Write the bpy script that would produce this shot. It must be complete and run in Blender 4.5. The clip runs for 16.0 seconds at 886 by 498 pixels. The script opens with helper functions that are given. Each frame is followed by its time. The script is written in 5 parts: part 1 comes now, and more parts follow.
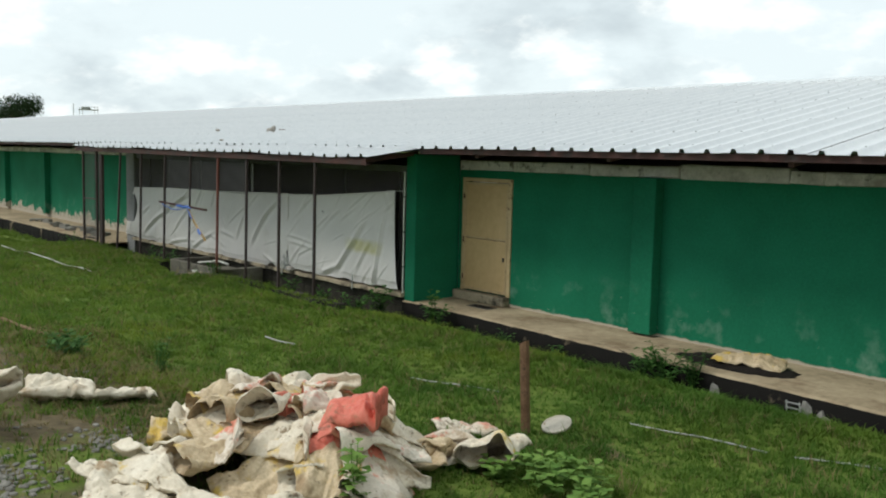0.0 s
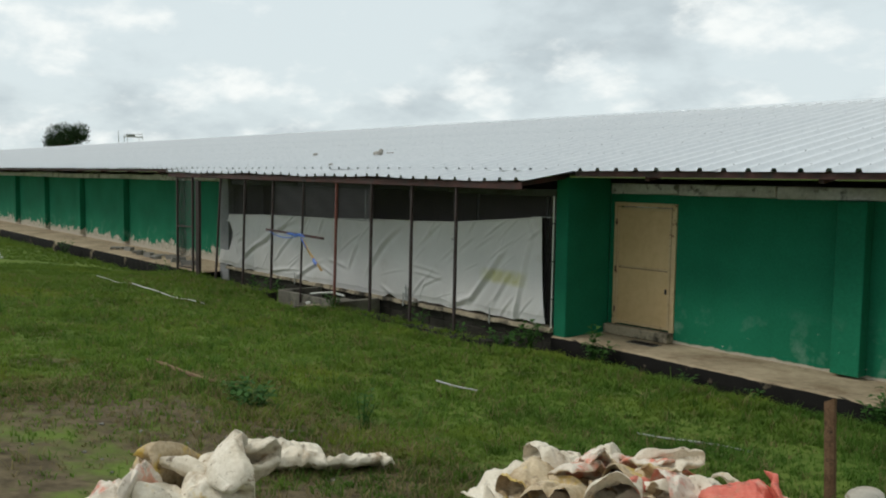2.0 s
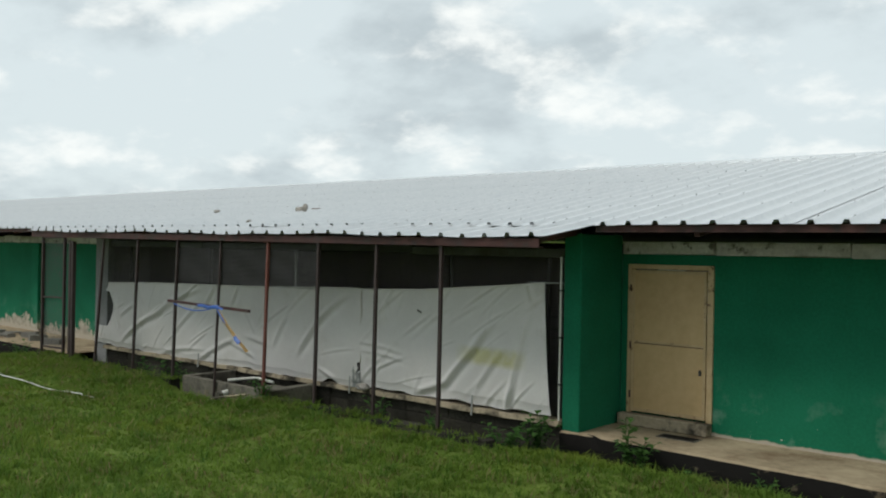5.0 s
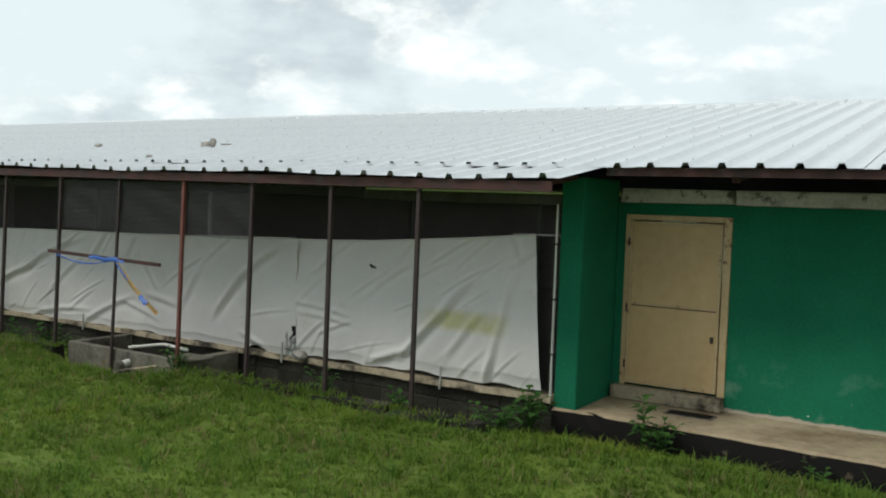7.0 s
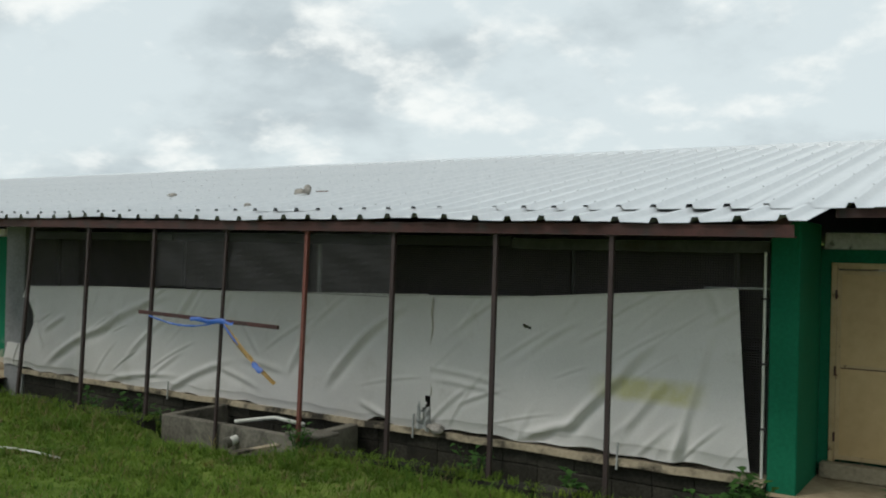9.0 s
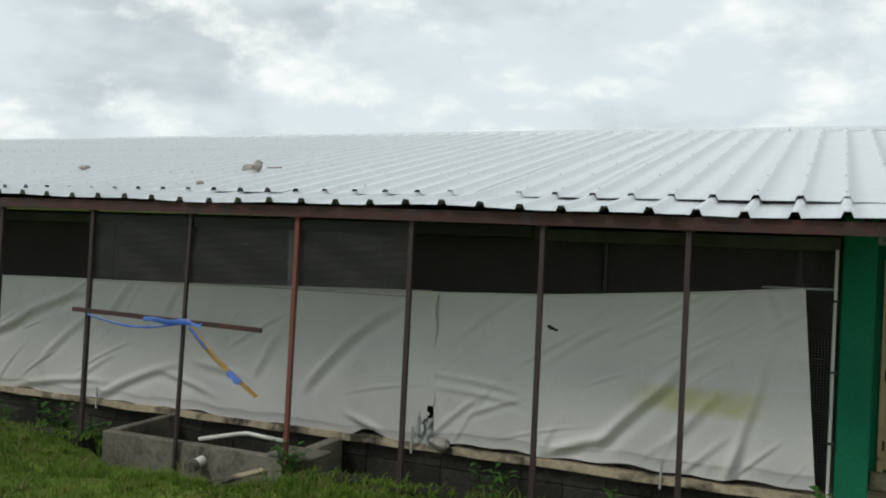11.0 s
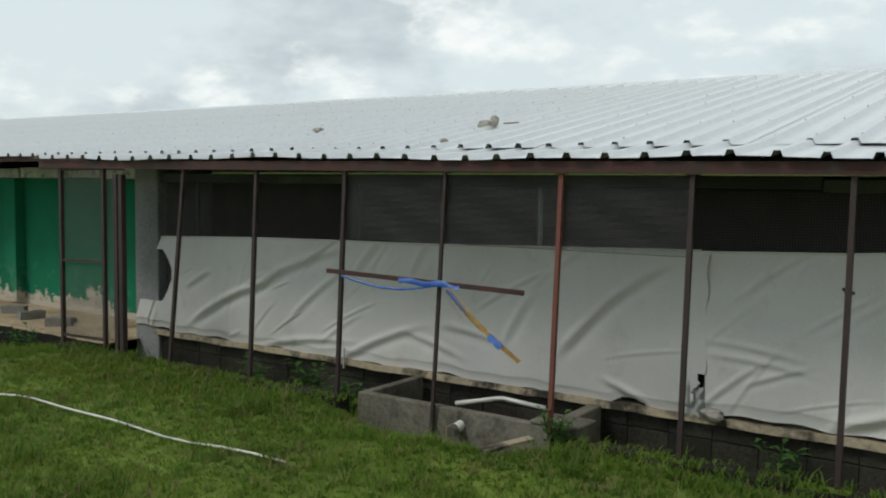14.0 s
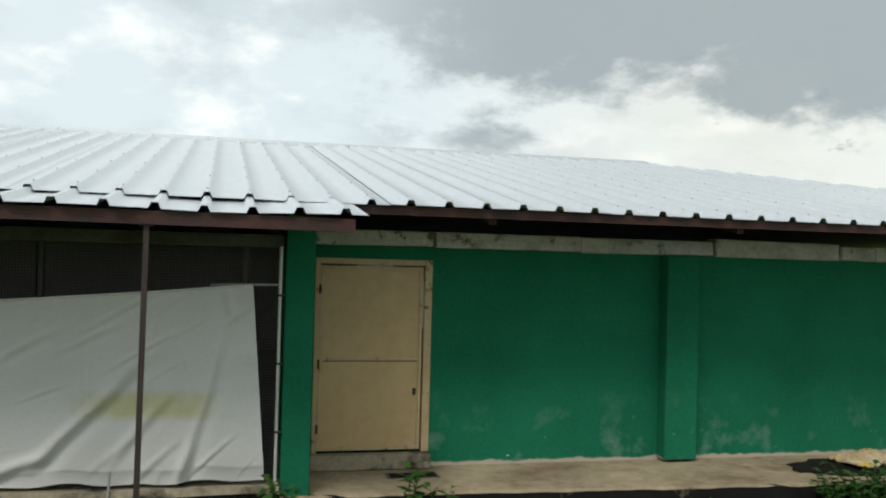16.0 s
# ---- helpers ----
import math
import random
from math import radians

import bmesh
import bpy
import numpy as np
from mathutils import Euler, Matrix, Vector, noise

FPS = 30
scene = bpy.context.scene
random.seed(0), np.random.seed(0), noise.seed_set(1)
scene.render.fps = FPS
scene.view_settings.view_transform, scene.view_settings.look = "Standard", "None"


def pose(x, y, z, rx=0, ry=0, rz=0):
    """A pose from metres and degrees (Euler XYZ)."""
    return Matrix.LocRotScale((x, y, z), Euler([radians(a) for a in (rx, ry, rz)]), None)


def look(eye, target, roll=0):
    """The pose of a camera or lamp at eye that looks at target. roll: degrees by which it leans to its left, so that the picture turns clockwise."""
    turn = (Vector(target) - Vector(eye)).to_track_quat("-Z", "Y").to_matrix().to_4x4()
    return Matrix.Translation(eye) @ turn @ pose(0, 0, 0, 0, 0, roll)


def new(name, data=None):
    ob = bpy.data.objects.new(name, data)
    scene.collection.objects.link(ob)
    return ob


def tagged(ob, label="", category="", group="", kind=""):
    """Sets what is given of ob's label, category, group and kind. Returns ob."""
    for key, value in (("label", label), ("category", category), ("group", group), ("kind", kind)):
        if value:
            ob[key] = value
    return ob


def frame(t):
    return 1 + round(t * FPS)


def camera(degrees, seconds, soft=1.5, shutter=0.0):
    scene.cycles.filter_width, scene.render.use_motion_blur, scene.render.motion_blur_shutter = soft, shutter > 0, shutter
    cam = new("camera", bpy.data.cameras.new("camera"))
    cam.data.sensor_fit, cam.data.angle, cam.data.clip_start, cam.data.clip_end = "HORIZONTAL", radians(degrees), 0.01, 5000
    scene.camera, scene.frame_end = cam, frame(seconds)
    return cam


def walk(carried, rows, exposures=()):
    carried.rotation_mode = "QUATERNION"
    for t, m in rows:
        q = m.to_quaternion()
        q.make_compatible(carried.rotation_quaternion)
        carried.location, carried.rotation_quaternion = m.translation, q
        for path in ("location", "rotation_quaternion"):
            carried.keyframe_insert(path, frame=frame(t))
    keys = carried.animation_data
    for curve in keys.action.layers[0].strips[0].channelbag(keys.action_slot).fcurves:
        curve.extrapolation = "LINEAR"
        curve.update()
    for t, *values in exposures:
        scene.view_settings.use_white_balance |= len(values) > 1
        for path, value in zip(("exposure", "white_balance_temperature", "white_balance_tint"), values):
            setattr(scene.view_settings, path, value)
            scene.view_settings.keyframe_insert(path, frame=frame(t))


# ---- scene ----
cam = camera(52.3, 16.0, soft=2.0)

PATH = [
    (0, (11.648, -10.621, 2.436), (10.15, -9.313, 2.229), 1.4),
    (0.5, (11.122, -10.846, 2.409), (9.595, -9.577, 2.17), 0.4),
    (1, (10.65, -10.984, 2.377), (9.086, -9.748, 2.21), 1.0),
    (1.5, (10.078, -11.127, 2.36), (8.516, -9.89, 2.193), 1.7),
    (2, (9.546, -11.246, 2.398), (7.994, -9.995, 2.241), 0.9),
    (2.5, (8.872, -11.326, 2.369), (7.281, -10.121, 2.241), -0.1),
    (3, (8.269, -11.252, 2.376), (6.833, -9.871, 2.211), -0.3),
    (3.5, (7.825, -11.17, 2.362), (6.399, -9.774, 2.23), -0.2),
    (4, (7.174, -10.89, 2.261), (5.808, -9.43, 2.288), 0.9),
    (4.2, (6.97, -10.817, 2.246), (5.622, -9.341, 2.274), 0.8),
    (6.3, (4.56, -10.239, 2.11), (3.312, -8.679, 2.007), 2.6),
    (6.5, (4.316, -10.152, 2.092), (3.13, -8.546, 1.975), 2.2),
    (7, (3.802, -9.879, 2.113), (2.729, -8.195, 2.011), 2.0),
    (7.5, (3.295, -9.803, 2.105), (2.222, -8.116, 2.039), 2.5),
    (8, (2.769, -9.723, 2.109), (1.678, -8.048, 2.038), 2.1),
    (8.5, (2.149, -9.68, 2.047), (0.958, -8.076, 1.974), 1.1),
    (9, (1.595, -9.618, 2.062), (0.513, -7.936, 2.072), 1.3),
    (9.2, (1.37, -9.563, 2.073), (0.249, -7.908, 2.129), 2.1),
    (11.5, (-0.755, -9.241, 2.198), (-1.509, -7.389, 2.143), 1.9),
    (12, (-1.023, -9.259, 2.2), (-2.011, -7.52, 2.184), 1.3),
    (12.5, (-1.191, -9.15, 2.178), (-2.297, -7.483, 2.201), 1.9),
    (13, (-1.2, -9.324, 2.182), (-2.492, -7.797, 2.228), 0.8),
    (13.5, (-1.278, -9.214, 2.151), (-2.456, -7.608, 1.967), 0.5),
    (14, (-1.32, -9.19, 2.16), (-2.461, -7.554, 2.018), 0.7),
    (14.5, (-1.323, -9.143, 2.128), (-2.27, -7.382, 2.046), 1.7),
    (15, (-1.263, -9.24, 2.153), (-1.528, -7.258, 2.128), 3.5),
    (15.5, (-1.22, -9.098, 2.089), (-1.147, -7.1, 2.075), 2.3),
    (15.8, (-1.051, -9.056, 2.039), (-0.564, -7.116, 2.057), 1.3),
    (16, (-0.904, -9.082, 2.014), (-0.431, -7.139, 2.05), 1.5),
]
EXPOSURES = [(0, 0.20), (0.5, 0.30), (1.5, -0.06), (2.5, -0.08), (3.5, 0.06), (4, -0.12), (7, 0.12), (8, 0.05), (9, -0.1), (11.5, -0.05), (12.5, -0.1), (13, -0.2), (13.5, -0.2), (14, -0.08), (14.5, 0.2), (15, -0.14), (15.5, -0.04), (16, 0.06)]
walk(cam, [(t, look(e, g, r)) for t, e, g, r in PATH], EXPOSURES)

# ---------------------------------------------------------------- light
world = bpy.data.worlds.new("overcast_sky")
scene.world = world
world.use_nodes = True
wn, wl = world.node_tree.nodes, world.node_tree.links
wn.clear()
SUN_ELEV, SUN_ROT = radians(52), radians(215)


def sky_world():
    out = wn.new("ShaderNodeOutputWorld")
    bg = wn.new("ShaderNodeBackground")
    bg.inputs["Strength"].default_value = 1.0
    sky = wn.new("ShaderNodeTexSky")
    sky.sky_type = "NISHITA"
    sky.sun_disc = False
    sky.sun_elevation, sky.sun_rotation = SUN_ELEV, SUN_ROT
    blue = wn.new("ShaderNodeVectorMath")
    blue.operation = "SCALE"
    blue.inputs["Scale"].default_value = 0.10
    wl.new(sky.outputs[0], blue.inputs[0])
    co = wn.new("ShaderNodeTexCoord")
    # project the view direction on a cloud deck: x/(z+c), y/(z+c)
    sep = wn.new("ShaderNodeSeparateXYZ")
    wl.new(co.outputs["Generated"], sep.inputs[0])
    zz = wn.new("ShaderNodeMath")
    zz.operation = "MAXIMUM"
    wl.new(sep.outputs["Z"], zz.inputs[0])
    zz.inputs[1].default_value = 0.0
    zc = wn.new("ShaderNodeMath")
    zc.operation = "ADD"
    wl.new(zz.outputs[0], zc.inputs[0])
    zc.inputs[1].default_value = 0.5
    inv = wn.new("ShaderNodeMath")
    inv.operation = "DIVIDE"
    inv.inputs[0].default_value = 1.0
    wl.new(zc.outputs[0], inv.inputs[1])
    deck = wn.new("ShaderNodeVectorMath")
    deck.operation = "SCALE"
    wl.new(co.outputs["Generated"], deck.inputs[0])
    wl.new(inv.outputs[0], deck.inputs["Scale"])

    def cloud(scale, detail, rough, off, lo, hi):
        m = wn.new("ShaderNodeMapping")
        m.inputs["Location"].default_value = off
        m.inputs["Scale"].default_value = (1.0, 1.0, 1.35)
        wl.new(deck.outputs[0], m.inputs[0])
        n = wn.new("ShaderNodeTexNoise")
        n.inputs["Scale"].default_value = scale
        n.inputs["Detail"].default_value = detail
        n.inputs["Roughness"].default_value = rough
        n.inputs["Distortion"].default_value = 0.05
        wl.new(m.outputs[0], n.inputs["Vector"])
        r = wn.new("ShaderNodeMapRange")
        r.interpolation_type = "SMOOTHSTEP"
        r.inputs["From Min"].default_value, r.inputs["From Max"].default_value = lo, hi
        wl.new(n.outputs["Fac"], r.inputs["Value"])
        return r.outputs[0]

    def mix(fac, a, b):
        x = wn.new("ShaderNodeMix")
        x.data_type = "RGBA"
        if isinstance(fac, float):
            x.inputs["Factor"].default_value = fac
        else:
            wl.new(fac, x.inputs["Factor"])
        ia = [s for s in x.inputs if s.name == "A" and s.type == "RGBA"][0]
        ib = [s for s in x.inputs if s.name == "B" and s.type == "RGBA"][0]
        for sock, v in ((ia, a), (ib, b)):
            if isinstance(v, tuple):
                sock.default_value = (*v, 1)
            else:
                wl.new(v, sock)
        return [s for s in x.outputs if s.type == "RGBA"][0]

    base = mix(0.93, blue.outputs[0], (0.775, 0.87, 0.89))
    grey = mix(cloud(3.4, 8, 0.55, (3.1, 1.7, 0.4), 0.44, 0.72), base, (0.53, 0.61, 0.645))
    white = mix(cloud(6.5, 9, 0.55, (0.3, 5.2, 2.2), 0.49, 0.72), grey, (1.0, 1.04, 1.02))
    # towards the east a darker bank of cloud, its ragged base over a pale gap above the horizon
    def ramp(sock, lo, hi):
        r = wn.new("ShaderNodeMapRange")
        r.interpolation_type = "SMOOTHSTEP"
        r.inputs["From Min"].default_value, r.inputs["From Max"].default_value = lo, hi
        wl.new(sock, r.inputs["Value"])
        return r.outputs[0]

    def calc(op, a, b):
        m = wn.new("ShaderNodeMath")
        m.operation = op
        for sock, v in zip(m.inputs, (a, b)):
            if isinstance(v, float):
                sock.default_value = v
            else:
                wl.new(v, sock)
        return m.outputs[0]

    east = calc("MULTIPLY", ramp(sep.outputs["X"], -0.05, 0.3), ramp(sep.outputs["Z"], 0.75, 0.45))
    base_h = calc("ADD", cloud(3.0, 9, 0.62, (7.7, 2.4, 1.0), 0.25, 0.75), calc("MULTIPLY", calc("MINIMUM", sep.outputs["Z"], 0.34), 4.2))
    bank = calc("MULTIPLY", ramp(calc("ADD", base_h, calc("MULTIPLY", sep.outputs["X"], 0.35)), 1.28, 1.72), east)
    puffs = calc("MULTIPLY", cloud(11.0, 7, 0.55, (2.2, 8.1, 0.3), 0.62, 0.70), ramp(sep.outputs["X"], 0.38, 0.55))
    w2 = mix(calc("MULTIPLY", ramp(sep.outputs["X"], 0.12, 0.55), 0.7), white, (0.88, 0.89, 0.81))
    w3 = mix(calc("MULTIPLY", puffs, 0.8), w2, (0.38, 0.43, 0.46))
    dark = mix(calc("MULTIPLY", bank, 0.9), w3, (0.34, 0.40, 0.425))
    wl.new(dark, bg.inputs["Color"])
    wl.new(bg.outputs[0], out.inputs["Surface"])


sky_world()
sun = new("sun", bpy.data.lights.new("sun", "SUN"))
sun.data.energy, sun.data.angle, sun.data.color = 1.5, radians(14), (1.0, 0.96, 0.9)
sun.matrix_world = pose(0, 0, 30, 90 - math.degrees(SUN_ELEV), 0, -35)


# ---------------------------------------------------------------- materials
def material(name, dark, light, rough=0.85, big=0.6, fine=14.0, bump=0.15, metal=0.0, spots=None, vary=0.0, extra=None, bump_scale=None, own=False):
    """Two scales of noise between two colours, fine relief, optional stains (colour, scale, low, high) and variation by object."""
    m = bpy.data.materials.new(name)
    m.use_nodes = True
    n, l = m.node_tree.nodes, m.node_tree.links
    b = n["Principled BSDF"]
    b.inputs["Roughness"].default_value, b.inputs["Metallic"].default_value = rough, metal
    if rough > 0.8:
        b.inputs["Specular IOR Level"].default_value = 0.15
    co = n.new("ShaderNodeTexCoord").outputs["Object"]
    if own:  # every object its own stretch of the pattern
        sh = n.new("ShaderNodeVectorMath")
        sh.operation = "MULTIPLY_ADD"
        l.new(n.new("ShaderNodeObjectInfo").outputs["Random"], sh.inputs[0])
        sh.inputs[1].default_value = (37.0, 53.0, 29.0)
        l.new(co, sh.inputs[2])
        co = sh.outputs[0]

    def noise_tex(scale, detail=6, rough_=0.6):
        t = n.new("ShaderNodeTexNoise")
        t.inputs["Scale"].default_value, t.inputs["Detail"].default_value, t.inputs["Roughness"].default_value = scale, detail, rough_
        l.new(co, t.inputs["Vector"])
        return t.outputs["Fac"]

    def rng(v, lo, hi, a=0.0, z=1.0):
        r = n.new("ShaderNodeMapRange")
        r.inputs["From Min"].default_value, r.inputs["From Max"].default_value = lo, hi
        r.inputs["To Min"].default_value, r.inputs["To Max"].default_value = a, z
        l.new(v, r.inputs["Value"])
        return r.outputs[0]

    def mixc(f, a, z):
        x = n.new("ShaderNodeMix")
        x.data_type = "RGBA"
        ia = [s for s in x.inputs if s.name == "A" and s.type == "RGBA"][0]
        ib = [s for s in x.inputs if s.name == "B" and s.type == "RGBA"][0]
        for sock, v in ((x.inputs["Factor"], f), (ia, a), (ib, z)):
            if isinstance(v, tuple):
                sock.default_value = (*v, 1)
            elif isinstance(v, float):
                sock.default_value = v
            else:
                l.new(v, sock)
        return [s for s in x.outputs if s.type == "RGBA"][0]

    def mth(op, a, z):
        x = n.new("ShaderNodeMath")
        x.operation = op
        for sock, v in zip(x.inputs, (a, z)):
            if isinstance(v, float):
                sock.default_value = v
            else:
                l.new(v, sock)
        return x.outputs[0]

    f = mth("ADD", mth("MULTIPLY", noise_tex(big), 0.6), mth("MULTIPLY", noise_tex(fine, 4), 0.4))
    c = mixc(rng(f, 0.36, 0.64), dark, light)
    if spots:
        for col, sc, lo, hi in spots:
            c = mixc(rng(noise_tex(sc, 8, 0.65), lo, hi), c, col)
    if vary:
        o = n.new("ShaderNodeObjectInfo").outputs["Random"]
        c = mixc(rng(o, 0.0, 1.0, 0.0, vary), c, dark)
    if extra:
        c = extra(n, l, co, c, noise_tex, rng, mixc, mth)
    l.new(c, b.inputs["Base Color"])
    if bump:
        bp = n.new("ShaderNodeBump")
        bp.inputs["Strength"].default_value, bp.inputs["Distance"].default_value = bump, 0.02
        l.new(noise_tex(bump_scale or fine * 1.7, 5), bp.inputs["Height"])
        l.new(bp.outputs[0], b.inputs["Normal"])
    return m


def sepz(n, l, co, axis="Z"):
    s = n.new("ShaderNodeSeparateXYZ")
    l.new(co, s.inputs[0])
    return s.outputs[axis]


def peel(n, l, co, c, noise_tex, rng, mixc, mth):
    """Bare plaster along the wall's foot, with a ragged edge, on its far western stretch; scuffs elsewhere."""
    z, x = sepz(n, l, co), sepz(n, l, co, "X")
    edge = mth("ADD", mth("MULTIPLY", noise_tex(1.5, 9, 0.75), 2.0), -0.86)
    west = rng(x, -14.5, -14.0, 1.0, 0.0)
    bare = mth("MULTIPLY", rng(mth("SUBTRACT", edge, z), -0.01, 0.02), west)
    c = mixc(bare, c, mixc(rng(noise_tex(6.0), 0.35, 0.65), (0.30, 0.265, 0.21), (0.50, 0.445, 0.36)))
    low = rng(z, 0.15, 0.75, 1.0, 0.0)
    chalk = mth("MULTIPLY", mth("MULTIPLY", rng(noise_tex(2.6, 6, 0.6), 0.54, 0.70), low), 0.36)
    c = mixc(chalk, c, (0.30, 0.42, 0.34))
    flake = mth("MULTIPLY", rng(noise_tex(11.0, 5, 0.7), 0.665, 0.69), rng(z, 0.1, 0.5, 1.0, 0.0))
    c = mixc(flake, c, (0.55, 0.56, 0.5))
    foot = rng(mth("SUBTRACT", mth("ADD", mth("MULTIPLY", noise_tex(3.0), 0.14), -0.075), z), 0.0, 0.02)
    return mixc(foot, c, (0.45, 0.40, 0.32))


def grime_face(n, l, co, c, noise_tex, rng, mixc, mth):
    """Black algae on the upright face of the walkway."""
    g = n.new("ShaderNodeNewGeometry")
    s = n.new("ShaderNodeSeparateXYZ")
    l.new(g.outputs["Normal"], s.inputs[0])
    up = rng(s.outputs["Z"], 0.3, 0.6, 1.0, 0.0)
    alg = rng(noise_tex(1.6, 8, 0.6), 0.60, 0.68, 1.0, 0.15)
    return mixc(mth("MULTIPLY", up, alg), c, (0.012, 0.011, 0.010))


MAT = {}
MAT["green"] = material("green_wall_paint", (0.008, 0.122, 0.062), (0.014, 0.182, 0.096), 0.84, 0.7, 30, 0.10, extra=peel)
MAT["pier_green"] = material("green_pier_paint", (0.008, 0.122, 0.062), (0.014, 0.182, 0.096), 0.84, 0.7, 30, 0.10)
MAT["plaster"] = material("grey_plaster", (0.30, 0.31, 0.30), (0.46, 0.47, 0.45), 0.9, 1.2, 22, 0.25)
MAT["pier_grey"] = material("dark_grey_plaster", (0.18, 0.185, 0.185), (0.31, 0.315, 0.315), 0.9, 1.2, 22, 0.25)
MAT["block"] = material("concrete_block", (0.16, 0.155, 0.14), (0.34, 0.33, 0.30), 0.95, 2.2, 40, 0.5, vary=0.4)
# near-black overall with darker blotches; low wall and curb share it
MAT["lowwall"] = material("near_black_block_wall", (0.016, 0.015, 0.012), (0.080, 0.074, 0.060), 0.95, 0.8, 30, 0.5, vary=0.6, spots=[((0.02, 0.02, 0.016), 1.1, 0.50, 0.62)])
MAT["lintel"] = material("lime_washed_beam", (0.40, 0.39, 0.36), (0.76, 0.75, 0.71), 0.9, 1.5, 25, 0.6, vary=0.35, own=True, bump_scale=12.0, spots=[((0.10, 0.09, 0.08), 5.0, 0.57, 0.64), ((0.30, 0.28, 0.25), 2.0, 0.52, 0.66)])
MAT["slab"] = material("walkway_concrete", (0.22, 0.17, 0.108), (0.43, 0.35, 0.235), 0.92, 0.9, 9, 0.3, extra=grime_face, spots=[((0.17, 0.11, 0.065), 1.3, 0.55, 0.72), ((0.10, 0.075, 0.05), 6.0, 0.62, 0.75)])
MAT["coping"] = material("pale_cement", (0.26, 0.22, 0.15), (0.46, 0.39, 0.28), 0.92, 1.5, 20, 0.4, spots=[((0.05, 0.045, 0.035), 2.0, 0.48, 0.60)])
MAT["interior"] = material("bare_interior_block", (0.22, 0.20, 0.195), (0.33, 0.305, 0.295), 0.95, 0.5, 12, 0.2)
MAT["roof"] = material("white_roof_sheet", (0.62, 0.65, 0.67), (0.76, 0.78, 0.79), 0.30, 0.25, 9, 0.03, metal=0.4, vary=0.14)
MAT["rust"] = material("red_oxide_steel", (0.035, 0.015, 0.012), (0.085, 0.028, 0.022), 0.7, 2.0, 40, 0.3, spots=[((0.03, 0.025, 0.022), 5.0, 0.52, 0.66)])
MAT["post"] = material("brown_painted_steel", (0.024, 0.016, 0.015), (0.052, 0.030, 0.027), 0.6, 2.0, 50, 0.3)
MAT["redpost"] = material("fresh_red_oxide_steel", (0.13, 0.042, 0.030), (0.20, 0.065, 0.048), 0.6, 2.0, 50, 0.3)
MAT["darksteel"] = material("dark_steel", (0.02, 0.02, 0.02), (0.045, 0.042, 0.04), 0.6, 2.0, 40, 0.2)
MAT["door"] = material("cream_door_paint", (0.50, 0.345, 0.165), (0.60, 0.43, 0.22), 0.45, 1.0, 8, 0.05)
MAT["doorframe"] = material("cream_frame_paint", (0.46, 0.33, 0.17), (0.58, 0.44, 0.25), 0.5, 2.0, 14, 0.15, spots=[((0.13, 0.05, 0.02), 9.0, 0.60, 0.68)])
MAT["white"] = material("white_pvc", (0.50, 0.50, 0.45), (0.66, 0.66, 0.61), 0.4, 2.0, 12, 0.05, spots=[((0.35, 0.33, 0.26), 6.0, 0.62, 0.75)])
MAT["wood"] = material("weathered_timber", (0.16, 0.10, 0.06), (0.34, 0.24, 0.15), 0.9, 2.0, 60, 0.4)
MAT["stake"] = material("brown_weathered_stake", (0.10, 0.055, 0.03), (0.22, 0.135, 0.08), 0.9, 6.0, 60, 0.5, spots=[((0.05, 0.03, 0.02), 9.0, 0.55, 0.66)])
MAT["board"] = material("grey_green_board", (0.06, 0.062, 0.055), (0.12, 0.122, 0.11), 0.85, 1.4, 20, 0.3, spots=[((0.07, 0.06, 0.05), 2.0, 0.52, 0.62)])
MAT["stone"] = material("rough_stone", (0.20, 0.19, 0.17), (0.42, 0.39, 0.35), 0.95, 5.0, 30, 0.6)
MAT["gravel"] = material("grey_gravel", (0.12, 0.115, 0.10), (0.29, 0.28, 0.25), 0.95, 8.0, 50, 0.4)
MAT["soil_and_shade"] = material("dark_soil_and_recess_shade", (0.008, 0.007, 0.006), (0.022, 0.018, 0.015), 1.0, 4.0, 40, 0.8)
MAT["screw"] = material("galvanised_screw", (0.16, 0.16, 0.16), (0.30, 0.30, 0.30), 0.5, 2.0, 40, 0.0)
MAT["cover"] = material("soiled_plastic", (0.34, 0.31, 0.25), (0.48, 0.44, 0.37), 0.5, 4.0, 30, 0.1)
MAT["tank"] = material("wet_concrete", (0.085, 0.078, 0.062), (0.21, 0.195, 0.16), 0.85, 1.5, 25, 0.4, spots=[((0.05, 0.05, 0.04), 2.5, 0.54, 0.68)])


TARP_X, TARP_Z = -2.26, 0.07


def tarp_stain(n, l, co, c, noise_tex, rng, mixc, mth):
    x, z = mth("ADD", sepz(n, l, co, "X"), TARP_X), mth("ADD", sepz(n, l, co), TARP_Z)
    band = mth("MULTIPLY", rng(mth("ABSOLUTE", mth("ADD", z, -0.74), 0.0), 0.07, 0.15, 1.0, 0.0),
               mth("MULTIPLY", rng(x, -2.15, -1.75), rng(x, -1.1, -0.85, 1.0, 0.0)))
    c = mixc(mth("MULTIPLY", band, rng(noise_tex(4.0), 0.30, 0.6, 0.2, 0.8)), c, (0.50, 0.48, 0.20))
    dirt = mth("MULTIPLY", rng(noise_tex(3.5, 8, 0.7), 0.58, 0.75), 0.35)
    c = mixc(dirt, c, (0.40, 0.38, 0.32))
    return c


def tarp_dirt(n, l, co, c, noise_tex, rng, mixc, mth):
    dirt = mth("MULTIPLY", rng(noise_tex(2.5, 8, 0.7), 0.56, 0.75), 0.4)
    return mixc(dirt, c, (0.40, 0.38, 0.32))


